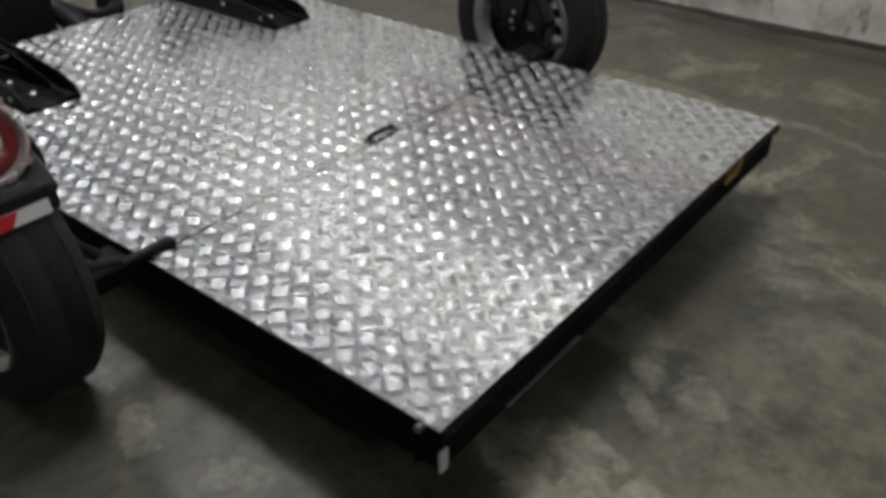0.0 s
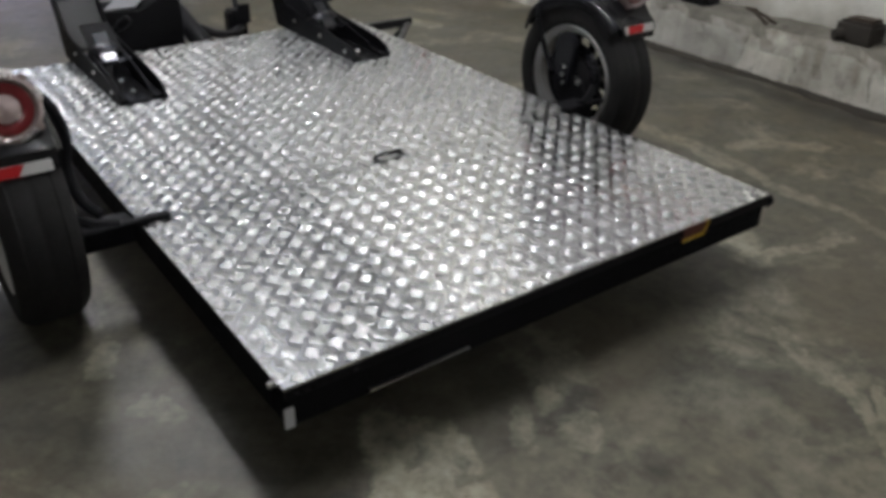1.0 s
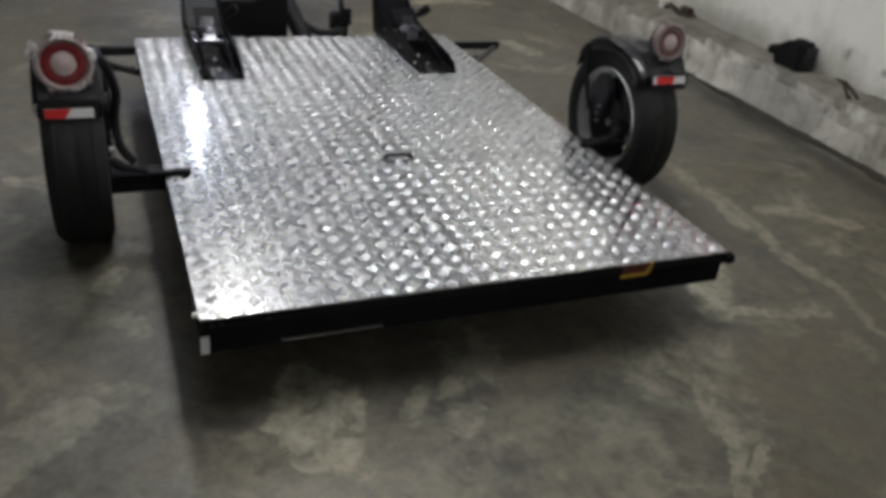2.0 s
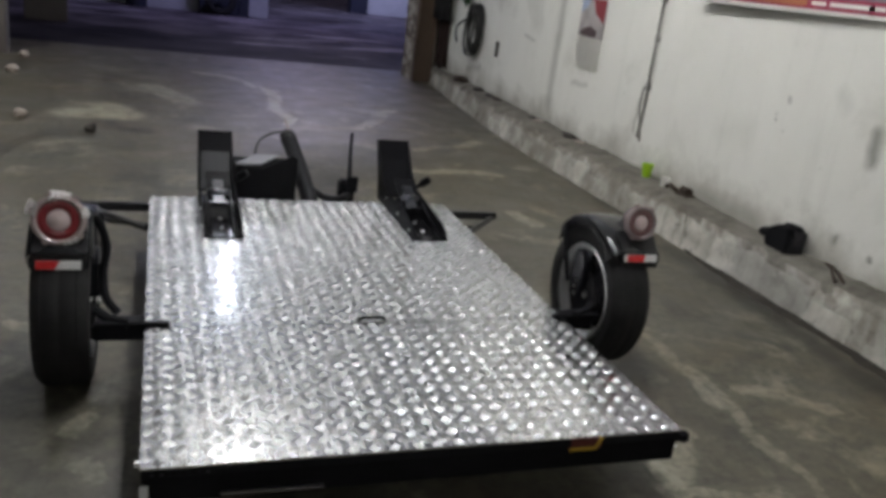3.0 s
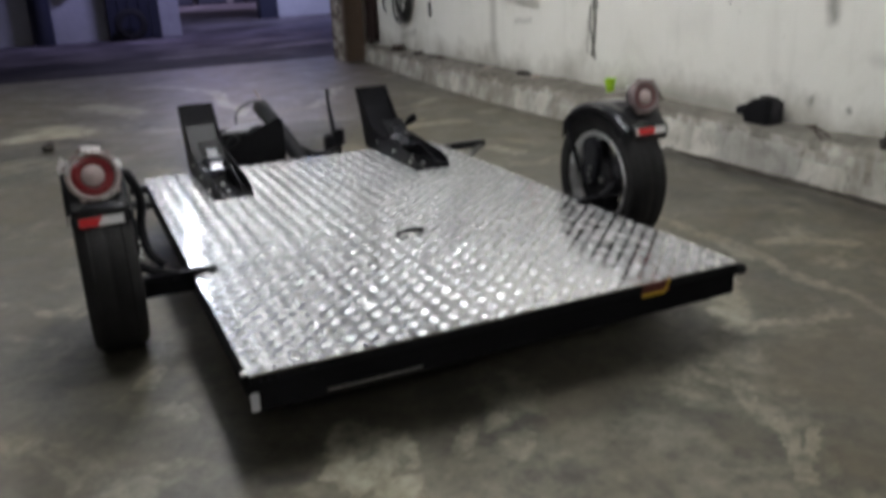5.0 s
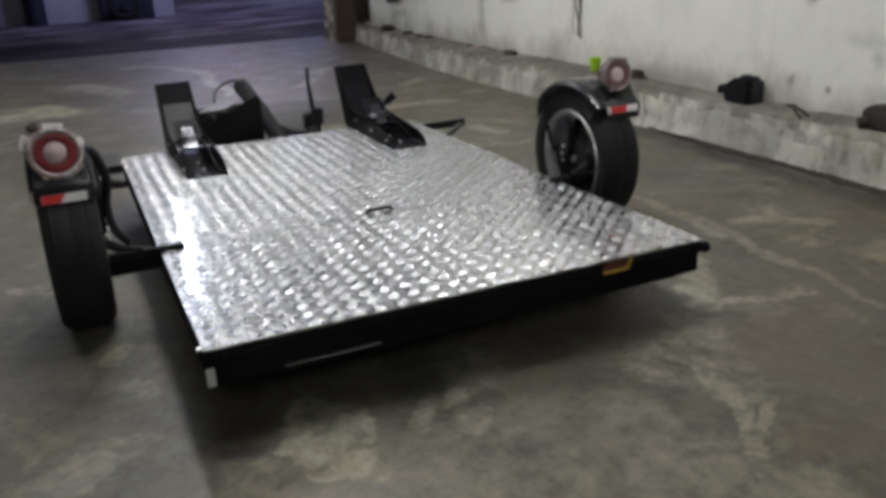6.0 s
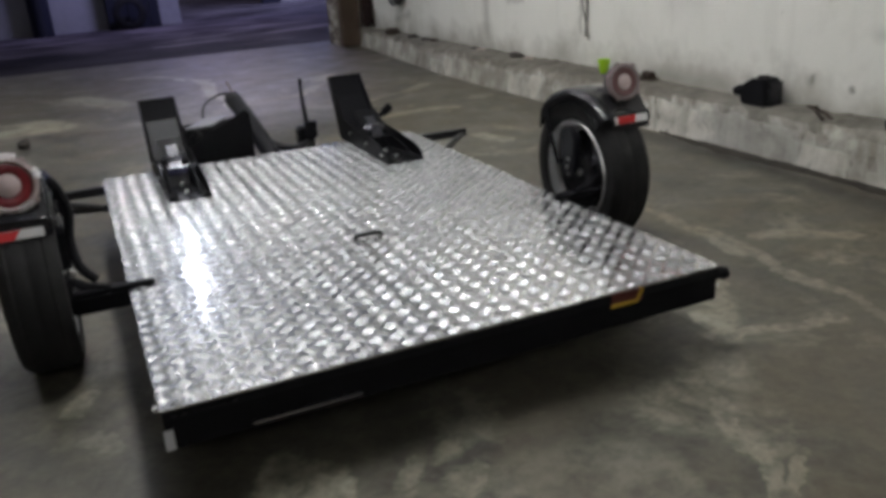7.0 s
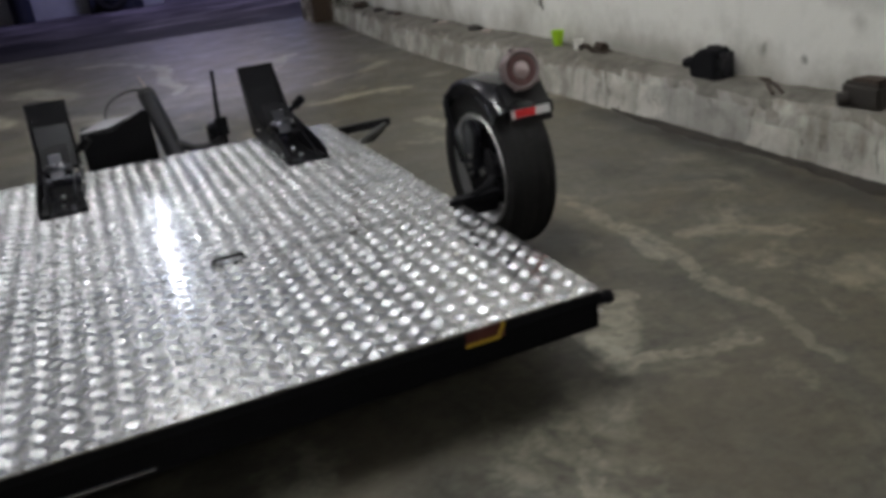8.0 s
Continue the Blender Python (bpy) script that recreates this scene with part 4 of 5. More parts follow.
def wheel_chock(trailer, x0, x1):
    """A black sheet-steel tray with raised sides and a leaning stop for a motorcycle's front wheel."""
    d = DECK + 0.0016
    t = 0.005
    body = bmesh.new()
    prof = [(1.455, d), (1.455, d + 0.014), (1.475, d + 0.036), (1.53, d + 0.052), (1.72, d + 0.070), (1.86, d + 0.082), (1.975, d + 0.098), (2.135, d + 0.262), (2.165, d + 0.255), (2.10, d + 0.12), (2.06, d)]
    add_slab(body, prof, "x", x0, x0 + t)
    add_slab(body, prof, "x", x1 - t, x1)
    c = part("wheel_chock", body, CHOCK, trailer, "black sheet-steel wheel chock tray", 30)
    stop = bmesh.new()
    add_slab(stop, [(1.985, d + 0.03), (1.992, d + 0.027), (2.098, d + 0.176), (2.140, d + 0.262), (2.132, d + 0.264), (2.088, d + 0.178)], "x", x0 + t, x1 - t)
    part("stop_plate", stop, CHOCK, c, "leaning black stop plate", 20)
    # Left face is greyed and glossier to imitate the light it reflects.
    part("face_plate", slab([(1.985, d + 0.040), (2.086, d + 0.180), (2.083, d + 0.182), (1.982, d + 0.042)], "x", x0 + 0.012, x1 - 0.012), FACE if x0 < 0.5 else CHOCK, c, "face of the stop with its grey reflection toned in" if x0 < 0.5 else "black face of the stop", 20)
    part("tray_floor", box(x0 + t, x1 - t, 1.458, 2.03, d, d + 0.004, 0.001), LACQUER, c, "glossy black tray floor")
    lip = bmesh.new()
    for a in (x0 + t, x1 - t - 0.026):
        add_box(lip, a, a + 0.026, 1.462, 1.70, d + 0.0042, d + 0.011, 0.002)
    part("tray_rib", lip, DEEP, c, "folded black rib", 20)
    roll = bmesh.new()
    add_lathe(roll, [(-0.046, 0.002), (-0.046, 0.020), (-0.03, 0.030), (0.03, 0.030), (0.046, 0.020), (0.046, 0.002)], ((x0 + x1) / 2, 1.80, d + 0.066), "x", 24)
    part("roller", roll, GREYMETAL, c, "dark steel pivot roller")
    cradle = bmesh.new()
    for s in (x0 + 0.022, x1 - 0.028):
        add_slab(cradle, [(1.53, d + 0.006), (1.56, d + 0.030), (1.78, d + 0.075), (1.83, d + 0.075), (1.83, d + 0.05), (1.70, d + 0.006)], "x", s, s + 0.006)
    add_slab(cradle, [(1.80, d + 0.085), (1.806, d + 0.083), (1.90, d + 0.135), (1.897, d + 0.141)], "x", x0 + 0.024, x1 - 0.024)
    part("cradle", cradle, CHOCK, c, "swinging black cradle", 20)
    mid = (x0 + x1) / 2
    tongue = slab([(1.745, d + 0.046), (1.765, d + 0.072), (1.80, d + 0.094), (1.845, d + 0.122), (1.849, d + 0.117), (1.806, d + 0.089), (1.771, d + 0.067), (1.750, d + 0.042)], "x", mid - 0.024, mid + 0.020)
    part("tongue", tongue, TONGUE, c, "bent bright steel tongue", 50)
    part("cross_bar", tube([(x0 + 0.002, 1.735, d + 0.055), (x1 - 0.002, 1.735, d + 0.055)], 0.006, 8), GREYMETAL, c)
    for y, z in ((1.52, 0.026), (1.70, 0.040), (1.90, 0.05)):
        for s, back in ((x0 - 0.005, 0), (x1 - 0.001, 1)):
            bolt("bolt", (s, y, d + z), "x", 0.006, 0.006, c)
    for y in (1.56, 1.68):
        bolt("bolt", ((x0 + x1) / 2, y, d + 0.005), "z", 0.007, 0.006, c)
    part("pin", tube([(x1 - 0.002, 1.93, d + 0.098), (x1 + 0.012, 1.925, d + 0.108), (x1 + 0.016, 1.924, d + 0.111), (x1 + 0.046, 1.91, d + 0.138), (x1 + 0.050, 1.908, d + 0.141)], [0.010, 0.010, 0.017, 0.017, 0.012], 12), SATIN, c, "black locking pin")


def build_trailer():
    tr = thing("motorcycle_trailer", "black low motorcycle trailer with a bright aluminium tread-plate deck", "trailer", (WIDE / 2, LONG / 2, 0))
    for y0, y1 in ((0.0, SEAM), (SEAM + 0.0050, LONG)):
        ob = new("deck_plate", tread_sheet(0.0, WIDE, y0, y1))
        ob.parent = tr
        ob.matrix_parent_inverse = origin(tr).inverted()
        tagged(ob, "bright aluminium tread plate with raised bars")
    top, low = DECK - 0.0045, 0.126
    # Black strip laid into the seam to give the gap its shade.
    part("seam_strip", box(0.002, WIDE - 0.002, SEAM + 0.0003, SEAM + 0.0047, DECK - 0.0045, DECK - 0.0008), DEEP, tr, "black strip for the shaded gap between the two deck plates")
    # Frame rails under the deck.
    part("rear_beam", box(0.004, WIDE - 0.004, 0.004, 0.052, low, top, 0.004), DEEP, tr, "black painted rear cross beam")
    part("beam_lip", box(0.002, WIDE - 0.002, -0.003, 0.0035, top - 0.020, top - 0.001, 0.001), SATIN, tr)
    part("front_beam", box(0.004, WIDE - 0.004, LONG - 0.052, LONG - 0.004, low, top, 0.004), BLACK, tr)
    for x in (0.004, WIDE - 0.052):
        part("side_rail", box(x, x + 0.048, 0.053, LONG - 0.053, low, top, 0.004), DEEP, tr)
    for y in (0.42, 0.665, 1.16, 1.56):
        part("cross_member", box(0.053, WIDE - 0.053, y, y + 0.04, 0.150, top, 0.003), BLACK, tr)
    for x in (0.40, 0.86):
        part("stringer", box(x, x + 0.04, 0.053, LONG - 0.053, 0.096, 0.149, 0.003), BLACK, tr)
    # Rear details: tab, slot light strip, tape, end pins.
    part("end_tab", box(-0.001, 0.017, -0.001, 0.0035, 0.130, 0.172, 0.001), GREYTAPE, tr, "pale silver tape tab")
    part("trim_strip", box(0.163, 0.384, -0.004, 0.0035, 0.1385, 0.1420, 0.0008), STRIP, tr, "thin bright steel trim strip")
    part("trim_strip", box(0.02, 0.14, -0.0045, -0.0032, 0.1995, 0.2015), GREYMETAL, tr)
    part("rear_panel", box(0.02, WIDE - 0.03, 0.060, 0.070, 0.094, 0.127, 0.002), DEEP, tr, "dark lower panel")
    m = part("side_marker", box(0.985, 1.072, -0.0035, 0.0035, 0.182, 0.211, 0.0015), DULLRED, tr, "dull red marker with worn yellow edges")
    part("yellow_edge", slab([(0.983, 0.180), (1.058, 0.180), (1.074, 0.212), (1.066, 0.212), (1.053, 0.189), (0.987, 0.189)], "y", -0.0048, -0.0036), YELLOW, m, "worn yellow edge")
    part("end_pin", tube([(WIDE - 0.004, 0.018, 0.184), (WIDE + 0.020, 0.018, 0.184), (WIDE + 0.022, 0.018, 0.184), (WIDE + 0.034, 0.018, 0.184)], [0.012, 0.012, 0.016, 0.015], 12), SATIN, tr, "black end pin")
    bolt("bolt", (WIDE - 0.004, 0.02, 0.156), "x", 0.005, 0.016, tr)
    bolt("bolt", (-0.010, 0.035, 0.205), "x", 0.006, 0.016, tr)
    bolt("bolt", (0.03, 0.0035, 0.200), "y", 0.004, -0.006, tr)
    # Recessed pull handle at the seam.
    h = bmesh.new()
    add_tube(h, curve_points([(0.612, 0.703, DECK), (0.614, 0.703, DECK + 0.008), (0.622, 0.703, DECK + 0.011), (0.682, 0.703, DECK + 0.011), (0.690, 0.703, DECK + 0.008), (0.692, 0.703, DECK)], 4), 0.0052, 8)
    hd = part("pull_handle", h, DEEP, tr, "small black pull handle at the deck seam")
    for x in (0.605, 0.685):
        part("foot", box(x, x + 0.016, 0.692, 0.714, DECK, DECK + 0.004, 0.001), BLACK, hd)
    # Trailing arms, deck levers and their pivots.
    for x0, x1, tip, inner in ((-0.142, 0.004, 0.066, 1), (WIDE - 0.004, WIDE + 0.142, 1.266, -1)):
        arm = part("axle_arm", box(x0, x1, 0.740, 0.815, 0.150, 0.198, 0.005), SATIN, tr, "black square axle arm")
        out = x0 if inner > 0 else x1
        part("arm_gusset", slab([(0.76, 0.15), (0.89, 0.17), (0.925, 0.235), (0.90, 0.262), (0.80, 0.258), (0.76, 0.21)], "x", out - 0.004, out + 0.010) if inner > 0 else slab([(0.76, 0.15), (0.89, 0.17), (0.925, 0.235), (0.90, 0.262), (0.80, 0.258), (0.76, 0.21)], "x", out - 0.010, out + 0.004), BLACK, arm)
        bolt("bolt", ((out + inner * 0.012) if inner > 0 else out - 0.020, 0.80, 0.252), "x", 0.010, 0.010, arm)
        a, b = min(out + inner * 0.01, tip), max(out + inner * 0.01, tip)
        lev = bmesh.new()
        add_box(lev, a, b, 0.682, 0.706, DECK + 0.002, DECK + 0.014, 0.003)
        part("lock_lever", lev, SATIN, tr, "flat black locking lever lying over the deck edge")
        part("lever_arm", tube([(out + inner * 0.012, 0.735, 0.250), (out + inner * 0.05, 0.715, 0.232), (out + inner * 0.10, 0.696, 0.224)], 0.014, 8), SATIN, tr)
    for cx, cy, inner in ((-0.208, 0.832, 1), (1.507, 0.857, -1)):
        wheel(tr, cx, cy, inner)
        fender(tr, cx, cy, inner)
    tail_light(tr, -0.209, 0.832, 0.526, 1.04)
    tail_light(tr, 1.530, 0.857, 0.546, 0.89)
    wheel_chock(tr, 0.193, 0.337)
    wheel_chock(tr, 0.998, 1.142)
    # Side outriggers at the front corners.
    for s, x in ((-1, 0.0), (1, WIDE)):
        o = part("outrigger", box(min(x, x + s * 0.235), max(x, x + s * 0.235), 1.895, 1.93, 0.178, 0.210, 0.003), BLACK, tr, "black outrigger bar at the front corner")
        part("brace", tube([(x + s * 0.010, 1.66, 0.185), (x + s * 0.215, 1.90, 0.185)], 0.013, 8), BLACK, o)
        part("brace", tube([(x + s * 0.222, 1.92, 0.18), (x + s * 0.150, 1.905, 0.135), (x + s * 0.004, 1.85, 0.135)], 0.012, 8), BLACK, o)
    # Draw bar, battery box, cable loop and jack.
    bar = bmesh.new()
    add_tube(bar, curve_points([(0.688, 1.94, 0.155), (0.684, 2.06, 0.195), (0.674, 2.35, 0.280), (0.664, 2.62, 0.345)], 5), 0.038, 16)
    db = part("draw_bar", bar, SATIN, tr, "round black draw bar rising from the frame")
    part("end_cap", tube([(0.664, 2.60, 0.340), (0.661, 2.68, 0.358)], [0.040, 0.040], 16), RUBBER, db)
    bx = box(0.355, 0.612, 2.085, 2.31, 0.075, 0.330, 0.006)
    add_slab(bx, [(0.355, 0.075), (0.355, 0.341), (0.362, 0.345), (0.467, 0.337), (0.548, 0.374), (0.600, 0.398), (0.618, 0.385), (0.618, 0.075)], "y", 2.062, 2.082)
    bb = part("battery_box", bx, DEEP, tr, "black sheet-metal box in front of the deck", 20)
    lid = slab([(2.086, 0.347), (2.270, 0.349), (2.270, 0.353), (2.086, 0.351)], "x", 0.352, 0.462)
    for v in lid.verts:
        v.co.x += (v.co.y - 2.086) * 0.56
    part("lid", lid, LIDGREY, bb, "dull grey lid pushed askew", 20)
    part("cable", tube(curve_points([(0.655, 2.56, 0.385), (0.60, 2.52, 0.412), (0.53, 2.46, 0.405), (0.48, 2.38, 0.385), (0.46, 2.30, 0.345), (0.47, 2.24, 0.30)]), 0.006, 8), CABLE, tr, "looped black cable")
    part("cable_plug", tube(curve_points([(0.662, 2.655, 0.385), (0.655, 2.68, 0.415), (0.642, 2.69, 0.445)], 3), 0.0045, 7), CRUMB, tr, "pale cable end")
    part("cross_brace", tube(curve_points([(0.70, 2.12, 0.235), (0.76, 2.10, 0.205), (0.83, 2.10, 0.200), (0.88, 2.14, 0.210)]), 0.017, 10), BLACK, tr)
    jk = part("jack", box(0.832, 0.905, 2.13, 2.20, 0.10, 0.275, 0.010), SATIN, tr, "small black jack body")
    part("handle", tube([(0.885, 2.17, 0.25), (0.903, 2.27, 0.335), (0.920, 2.355, 0.395), (0.926, 2.372, 0.455)], [0.012, 0.011, 0.008, 0.0085], 8), SATIN, jk, "thin upright lever")
    part("clamp", box(0.862, 0.915, 2.120, 2.134, 0.225, 0.300, 0.004), SATIN, jk)
    part("leg", tube([(0.876, 2.167, 0.10), (0.876, 2.167, 0.0)], 0.014, 10), BLACK, jk)


# ---- things on the plinth, the wall and the floor ----
def build_wall_things():
    def ledge_z(y):
        return 0.197
    cup = lathe([(0.0, 0.001), (0.0, 0.021), (0.02, 0.027), (0.075, 0.036), (0.080, 0.037), (0.080, 0.033), (0.006, 0.024), (0.006, 0.001)], (2.868, 2.755, 0.212), "z", 24)
    single("plastic_cup", cup, LIME, "lime green plastic cup standing on the plinth", "cup")
    single("paper_cup", lathe([(0.0, 0.001), (0.0, 0.022), (0.05, 0.028), (0.05, 0.025), (0.006, 0.020), (0.006, 0.001)], (2.868, 2.545, 0.212), "z", 20), PAPER, "white paper cup on the plinth", "cup")
    shoe = bmesh.new()
    add_box(shoe, 2.835, 2.905, 2.275, 2.395, 0.211, 0.226, 0.006)
    add_tube(shoe, [(2.868, 2.30, 0.236), (2.868, 2.365, 0.244)], [0.028, 0.022], 10)
    add_tube(shoe, curve_points([(2.850, 2.385, 0.226), (2.846, 2.43, 0.240), (2.852, 2.475, 0.238), (2.850, 2.50, 0.222)], 4), 0.013, 8)
    single("rusty_scrap", shoe, RUST, "small rusty scrap on the plinth", "scrap")
    # Old motor housing.
    m = thing("motor_housing", "black old motor housing resting on the plinth", "motor", (2.82, 1.44, 0.207))
    hull = slab([(1.375, 0.202), (1.520, 0.202), (1.530, 0.235), (1.528, 0.262), (1.490, 0.300), (1.478, 0.322), (1.425, 0.330), (1.385, 0.328), (1.372, 0.300)], "x", 2.770, 2.868)
    bmesh.ops.bevel(hull, geom=hull.edges[:], offset=0.008, segments=2, affect="EDGES")
    part("casing", rough(hull, 0.004, 30), SATIN, m)
    part("spout", tube([(2.800, 1.515, 0.262), (2.794, 1.545, 0.262), (2.790, 1.575, 0.254)], [0.030, 0.026, 0.020], 12), SATIN, m)
    part("side_plate", box(2.780, 2.862, 1.355, 1.370, 0.206, 0.316, 0.004), GREYMETAL, m, "dull grey end plate")
    part("cap", lathe([(0, 0.001), (0, 0.03), (0.012, 0.026), (0.012, 0.001)], (2.818, 1.43, 0.324), "z", 16), SATIN, m)
    # Pliers, opened, lying over the plinth's edge.
    p = thing("pliers", "dark worn pliers lying across the plinth edge", "pliers", (2.83, 1.12, 0.205))
    part("handle", tube(curve_points([(2.868, 1.165, 0.214), (2.825, 1.09, 0.216), (2.775, 1.00, 0.206)]), 0.007, 8), RUST, p)
    part("handle", tube(curve_points([(2.865, 1.175, 0.214), (2.806, 1.11, 0.215), (2.758, 1.035, 0.203)]), 0.0065, 8), RUST, p)
    part("jaw", tube([(2.863, 1.165, 0.216), (2.878, 1.225, 0.216)], [0.013, 0.008], 8), RUST, p)
    # Loose wire along the ledge.
    single("loose_wire", tube(curve_points([(2.800, 1.02, 0.207), (2.826, 0.93, 0.208), (2.808, 0.84, 0.207), (2.790, 0.74, 0.207), (2.765, 0.69, 0.206)]), 0.0045, 6), CABLEGREY, "thin dusty wire lying along the plinth", "wire")
    # Rusty casting nearer the end.
    c = thing("iron_casting", "rusty dark iron casting on the plinth", "casting", (2.80, 0.64, 0.202))
    part("block", rough(box(2.758, 2.862, 0.575, 0.730, 0.203, 0.290, 0.012), 0.009, 24), STONE, c)
    part("rim", rough(box(2.766, 2.850, 0.590, 0.700, 0.288, 0.304, 0.006), 0.006, 20), RUST, c, "rusty top flange")
    part("boss", tube([(2.762, 0.70, 0.236), (2.735, 0.72, 0.232)], [0.026, 0.022], 14), STONE, c)
    for k, (y, s, mat) in enumerate(((6.05, 0.07, STONE), (5.72, 0.06, STONE), (5.5, 0.06, RUST), (4.62, 0.045, STONE), (4.50, 0.05, CRUMB), (3.72, 0.05, CRUMB), (3.9, 0.075, STONE), (6.65, 0.11, RUST))):
        single("rubble", lump((wall_x(y) - 0.07, y, 0.198), (s * 0.7, s * 1.1, s * 0.35), 2, 0.45, k * 3.1), mat, "small chunk of rubble lying on the plinth", "rubble", "plinth rubble")
    # Calendar poster.
    y0, y1 = 3.77, 4.13
    x = wall_x(4.0) - 0.022
    po = thing("calendar", "curled wall calendar with a red and grey picture over white sheets", "calendar", (x, 3.93, 0.9))
    part("picture", box(x, x + 0.004, y0, y1, 0.930, 1.200), PICGREY, po, "grey printed picture")
    part("red_print", slab([(y0 + 0.002, 1.199), (y0 + 0.19, 1.199), (y0 + 0.14, 1.10), (y0 + 0.05, 1.06), (y0 + 0.002, 1.035)], "x", x - 0.0015, x - 0.0004), PICRED, po, "red print")
    part("blue_print", slab([(y1 - 0.002, 1.199), (y1 - 0.13, 1.199), (y1 - 0.10, 1.145), (y1 - 0.002, 1.09)], "x", x - 0.0015, x - 0.0004), PICBLUE, po, "blue print")
    part("dark_print", slab([(y0 + 0.10, 0.935), (y0 + 0.08, 0.98), (y0 + 0.18, 1.01), (y0 + 0.28, 0.99), (y1 - 0.02, 0.96), (y1 - 0.06, 0.935)], "x", x - 0.0015, x - 0.0004), PICDARK, po, "dark print")
    sh = bmesh.new()
    cols = [[sh.verts.new((x + 0.002 - 0.03 * (i / 6) ** 2 * (k / 5) ** 2, y1 - (y1 - y0) * i / 6, 0.928 - 0.205 * k / 5)) for k in range(6)] for i in range(7)]
    for i in range(6):
        for k in range(5):
            sh.faces.new((cols[i][k], cols[i + 1][k], cols[i + 1][k + 1], cols[i][k + 1]))
    bmesh.ops.solidify(sh, geom=sh.faces[:], thickness=0.002)
    part("date_sheet", sh, PAPER, po, "white sheets curling off the wall")
    # Banner with a white hem and unreadable print.
    b0, b1, z0, z1 = 0.35, 2.60, 1.288, 2.17
    x = wall_x(1.5) - 0.040
    bn = thing("banner", "long crimson printed banner with a white hem on the wall", "banner", (x, 1.5, 1.8))
    part("cloth", box(x, x + 0.003, b0, b1, z0, z1), BANPRINT, bn)
    part("red_strip", box(x - 0.0018, x - 0.0004, b0, b1, z0, z0 + 0.055), BANRED, bn, "crimson lower strip")
    part("hem", box(x - 0.002, x + 0.003, b0, b1 + 0.01, z0 - 0.017, z0 - 0.001), PAPER, bn, "white hem")
    part("orange_field", box(x - 0.0032, x - 0.0019, 1.72, 2.30, z0 + 0.012, z0 + 0.050), BANORANGE, bn, "orange printed field")
    for k in range(8):
        part("print_bar", box(x - 0.0032, x - 0.0019, 1.60 - 0.115 * k - 0.03 * (k % 3), 1.69 - 0.115 * k, z0 + 0.018, z0 + 0.036), PAPER, bn, "white unreadable print")
    part("hem_cord", tube([(x + 0.002, b0, z0 - 0.024), (x + 0.002, 1.4, z0 - 0.030), (x + 0.002, b1 - 0.1, z0 - 0.022)], 0.0025, 6), CABLEGREY, bn)
    # Cable that runs down the wall.
    pts = []
    for k in range(15):
        z = 3.15 - (3.15 - 0.40) * k / 14
        y = 3.035 + 0.035 * noise.noise(Vector((k * 0.9, 2.0, 0)))
        pts.append((wall_x(y) - 0.012, y, z))
    cb = thing("wall_cable", "dusty dark cable running down the plastered wall", "cable", (wall_x(3.03), 3.03, 1.5))
    part("run", tube(curve_points(pts, 3), 0.008, 7), CABLEGREY, cb)
    for z, h in ((0.70, 0.05), (1.00, 0.03), (1.23, 0.10)):
        part("clip", box(wall_x(3.03) - 0.018, wall_x(3.03) + 0.004, 3.015, 3.05, z, z + h, 0.004), CABLEGREY, cb)
    part("tail", tube(curve_points([(wall_x(3.08) - 0.01, 3.08, 0.72), (wall_x(3.08) - 0.012, 3.085, 0.60), (wall_x(3.05) - 0.012, 3.05, 0.50), (wall_x(3.02) - 0.01, 3.02, 0.38)]), 0.006, 7), CABLEGREY, cb)
    # Coil of hose on a peg.
    x = wall_x(6.55) - 0.05
    co = thing("hose_coil", "coil of black hose hung on the wall", "hose", (x, 6.55, 0.72))
    for k in range(11):
        ry, rz, oy = (0.20 if k < 7 else 0.12) + 0.035 * math.sin(k * 2.1), 0.225 + 0.03 * math.cos(k * 1.7), 0.03 * math.sin(k * 1.3)
        ring = [(x - 0.03 + 0.009 * k + 0.01 * math.sin(a * 2 + k), 6.51 + oy + ry * math.cos(a) * (1.0 if math.cos(a) < 0 else 0.8), 0.745 + rz * math.sin(a) - 0.02 * math.cos(a)) for a in (2 * math.pi * j / 28 for j in range(28))]
        part("loop", tube(ring, 0.012, 7, closed=True), CABLE, co)
    part("peg", tube([(wall_x(6.5), 6.56, 0.95), (x - 0.05, 6.56, 0.96)], 0.012, 8), RUST, co)
    part("end", tube(curve_points([(x, 6.78, 0.82), (x - 0.02, 6.95, 0.74), (x, 7.03, 0.64), (x, 6.97, 0.58)]), 0.011, 7), CABLE, co)
    single("wall_hook", box(wall_x(5.85) - 0.02, wall_x(5.85) + 0.002, 5.83, 5.88, 0.56, 0.70, 0.004), STONE, "dark iron hook plate on the wall", "hook")

    def drape(name, mat, label, y0, y1, z0, z1, x, wave, waves, taper):
        bm = bmesh.new()
        n, m = 22, 10
        cols = []
        for i in range(n + 1):
            t = i / n
            col = []
            for k in range(m + 1):
                s = k / m
                mid = (y0 + y1) / 2
                y = mid + (y0 - mid + (y1 - y0) * t) * (taper + (1 - taper) * s)
                fold, z = x + wave * math.sin(t * waves + 1.5 * s) * (0.4 + 0.6 * s), z1 - (z1 - z0) * s + 0.02 * math.sin(t * 9) * s
                col.append(bm.verts.new((fold, y, z)))
            cols.append(col)
        for i in range(n):
            for k in range(m):
                bm.faces.new((cols[i][k], cols[i + 1][k], cols[i + 1][k + 1], cols[i][k + 1]))
        bmesh.ops.solidify(bm, geom=bm.faces[:], thickness=0.006)
        single(name, bm, mat, label, "cloth", smooth=60)
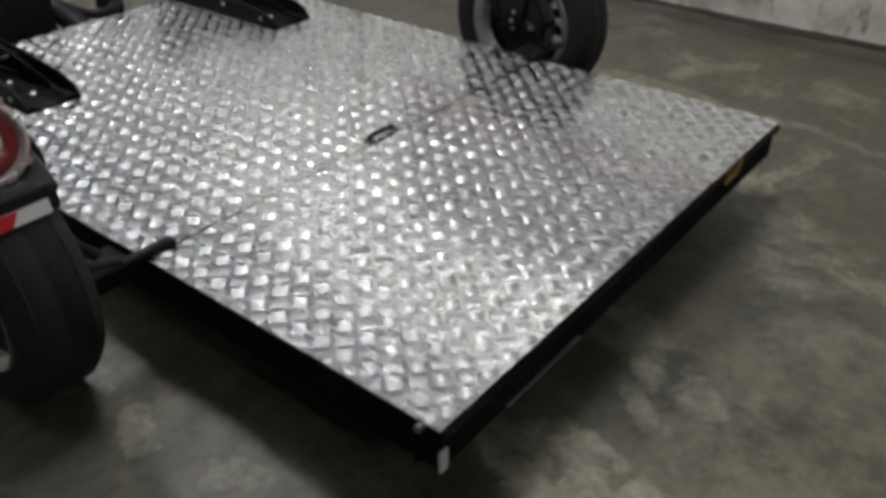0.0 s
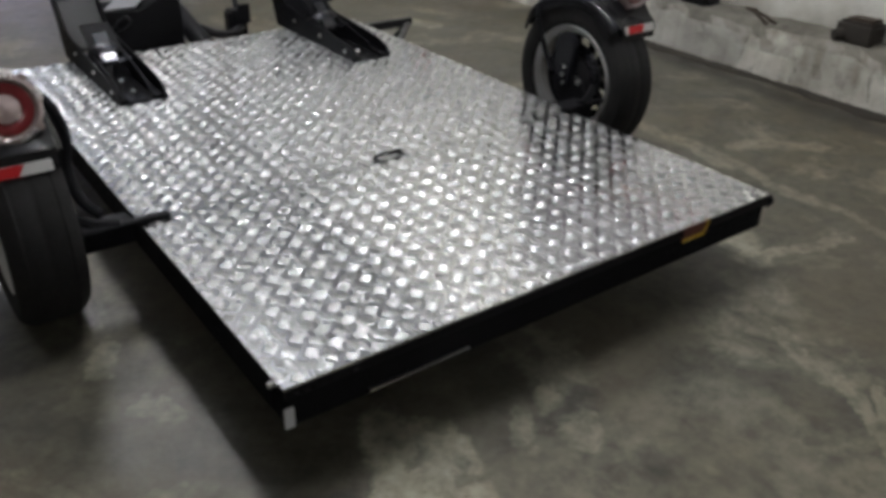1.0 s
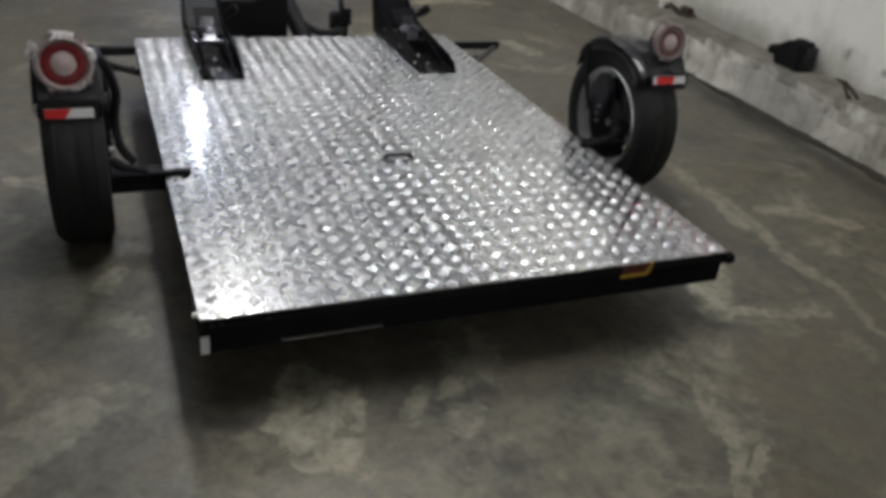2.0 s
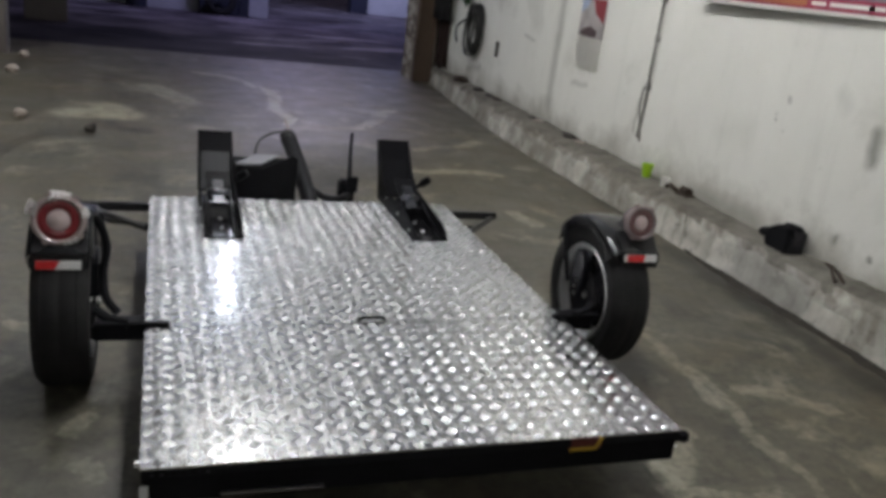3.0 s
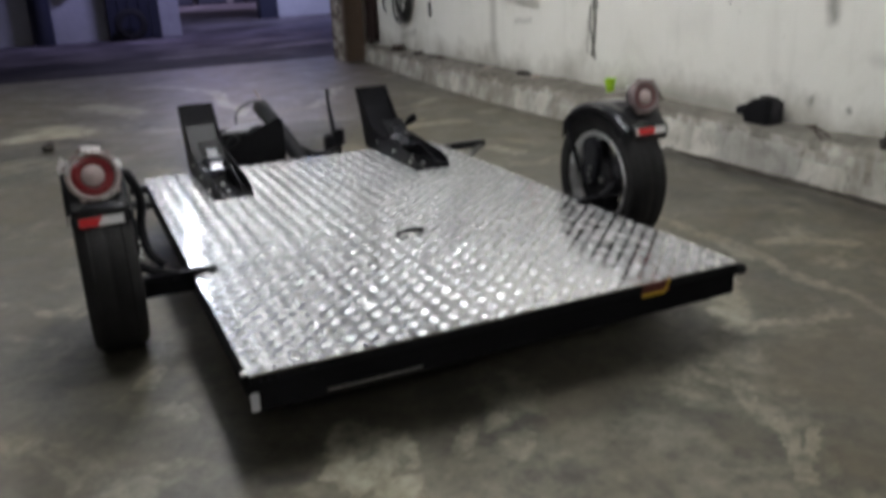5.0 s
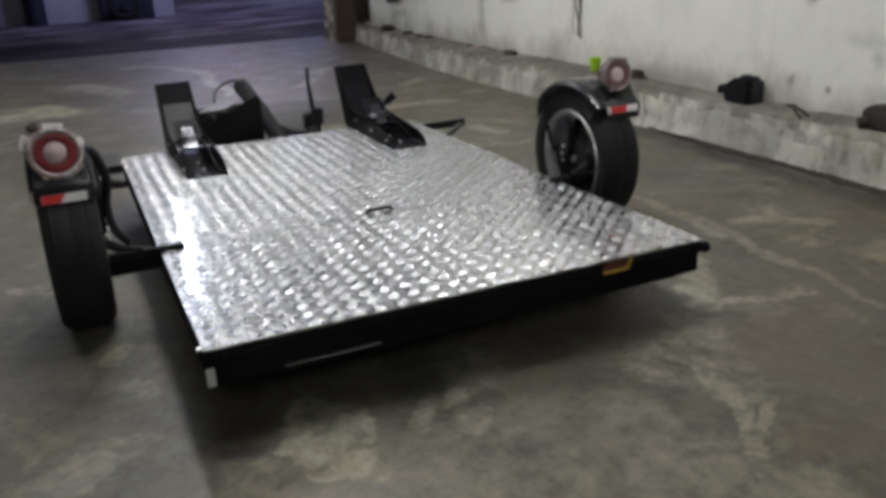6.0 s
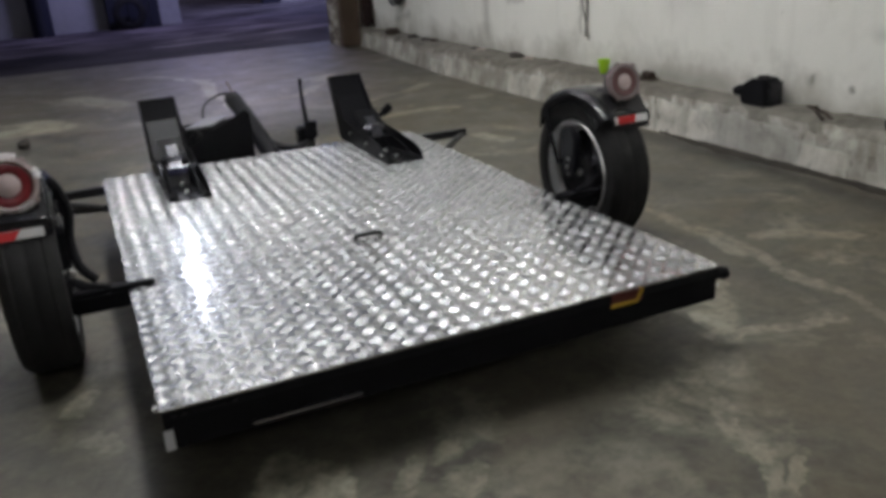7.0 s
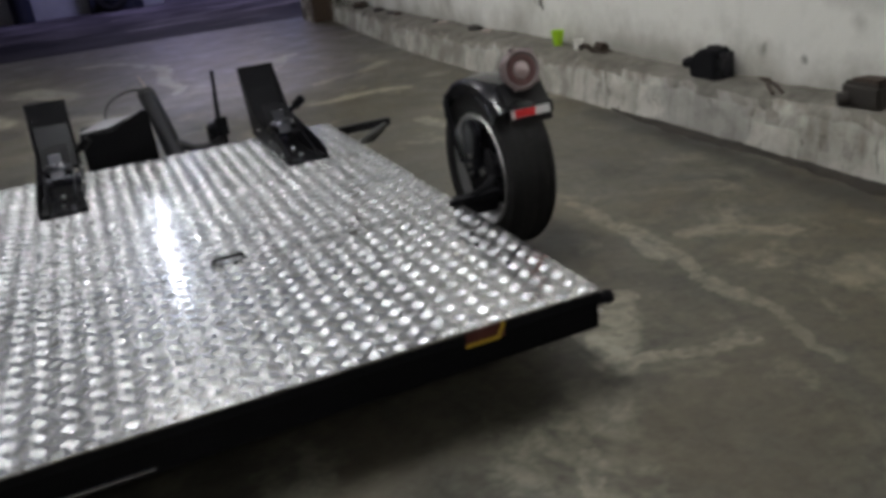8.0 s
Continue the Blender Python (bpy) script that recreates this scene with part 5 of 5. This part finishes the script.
    drape("green_rag", GREENCLOTH, "bright green rag hanging on the wall", 6.88, 7.16, 1.04, 1.85, wall_x(7.0) - 0.07, 0.025, 14, 0.6)
    drape("green_rag", DARKGREEN, "dark green rag hanging on the wall", 6.74, 6.87, 0.96, 1.85, wall_x(6.8) - 0.06, 0.02, 9, 0.6)
    drape("dark_jacket", DARKCLOTH, "dark jacket hanging beside the jamb", 7.30, 7.80, 0.74, 1.95, 3.00, 0.03, 11, 0.75)
    drape("old_curtain", MAROON, "old maroon curtain hanging beside the jamb", 7.40, 7.79, 0.235, 1.60, 3.065, 0.014, 14, 0.9)
    # Loose bits on the floor.
    for k, (x, y, s, mat, lab) in enumerate(((-0.380, 4.20, 0.040, STONE, "small dark stone lying on the floor"), (-0.84, 4.55, 0.045, CRUMB, "pale plaster crumb lying on the floor"), (-1.16, 6.45, 0.055, CRUMB, "pale plaster crumb lying on the floor"), (-1.19, 7.4, 0.05, CRUMB, "pale plaster crumb lying on the floor"))):
        single("stone", lump((x, y, -0.002), (s, s * 1.1, s * 0.8), 2, 0.4, k * 7.3), mat, lab, "stone", "loose stones")
    k = thing("tool_box", "dark closed tool box standing on the floor", "box", (-1.22, 4.62, 0))
    part("body", box(-1.45, -1.06, 4.50, 4.80, 0.0, 0.26, 0.012), SATIN, k)
    part("lid", box(-1.46, -1.05, 4.49, 4.81, 0.262, 0.30, 0.01), SATIN, k)
    part("latch", box(-1.055, -1.045, 4.62, 4.67, 0.20, 0.28, 0.002), ZINC, k)


def build_lamps():
    for (x, y, z), glow in zip(TUBES, TUBEGLOW):
        tube_lamp(x, y, z, glow)
    x, y, z = OPENING
    o = thing("upright_lamp", "cool white tube lamp hung upright before the lintel", "lamp", (x, y, z))
    part("tube", tube([(x, y, z - 0.60), (x, y, z + 0.60)], 0.011, 12), BULBGLOW, o, "glowing tube")
    for k in (-0.615, 0.615):
        part("holder", box(x - 0.016, x + 0.016, y - 0.016, y + 0.016, z + k - 0.014, z + k + 0.014, 0.003), PAPER, o)
    part("flex", tube([(x, y, z + 0.629), (x, y, 3.2)], 0.004, 6), CABLE, o)


def tube_lamp(x, y, z, glow):
    o = thing("tube_lamp", "bare white tube lamp hung unseen under the ceiling", "lamp", (x, y, z), "ceiling tubes")
    part("tube", tube([(x, y - 0.58, z), (x, y + 0.58, z)], 0.013, 12), glow, o, "glowing tube")
    part("batten", box(x - 0.03, x + 0.03, y - 0.62, y + 0.62, z + 0.05, z + 0.09, 0.005), PAPER, o, "white batten")
    for k in (-0.6, 0.6):
        part("holder", box(x - 0.02, x + 0.02, y + k - 0.015, y + k + 0.015, z - 0.02, z + 0.05, 0.003), PAPER, o)
        part("chain", tube([(x, y + k * 0.8, z + 0.09), (x, y + k * 0.8, 3.2)], 0.004, 6), ZINC, o)


build_setting()
build_far_yard()
build_trailer()
build_wall_things()
build_lamps()
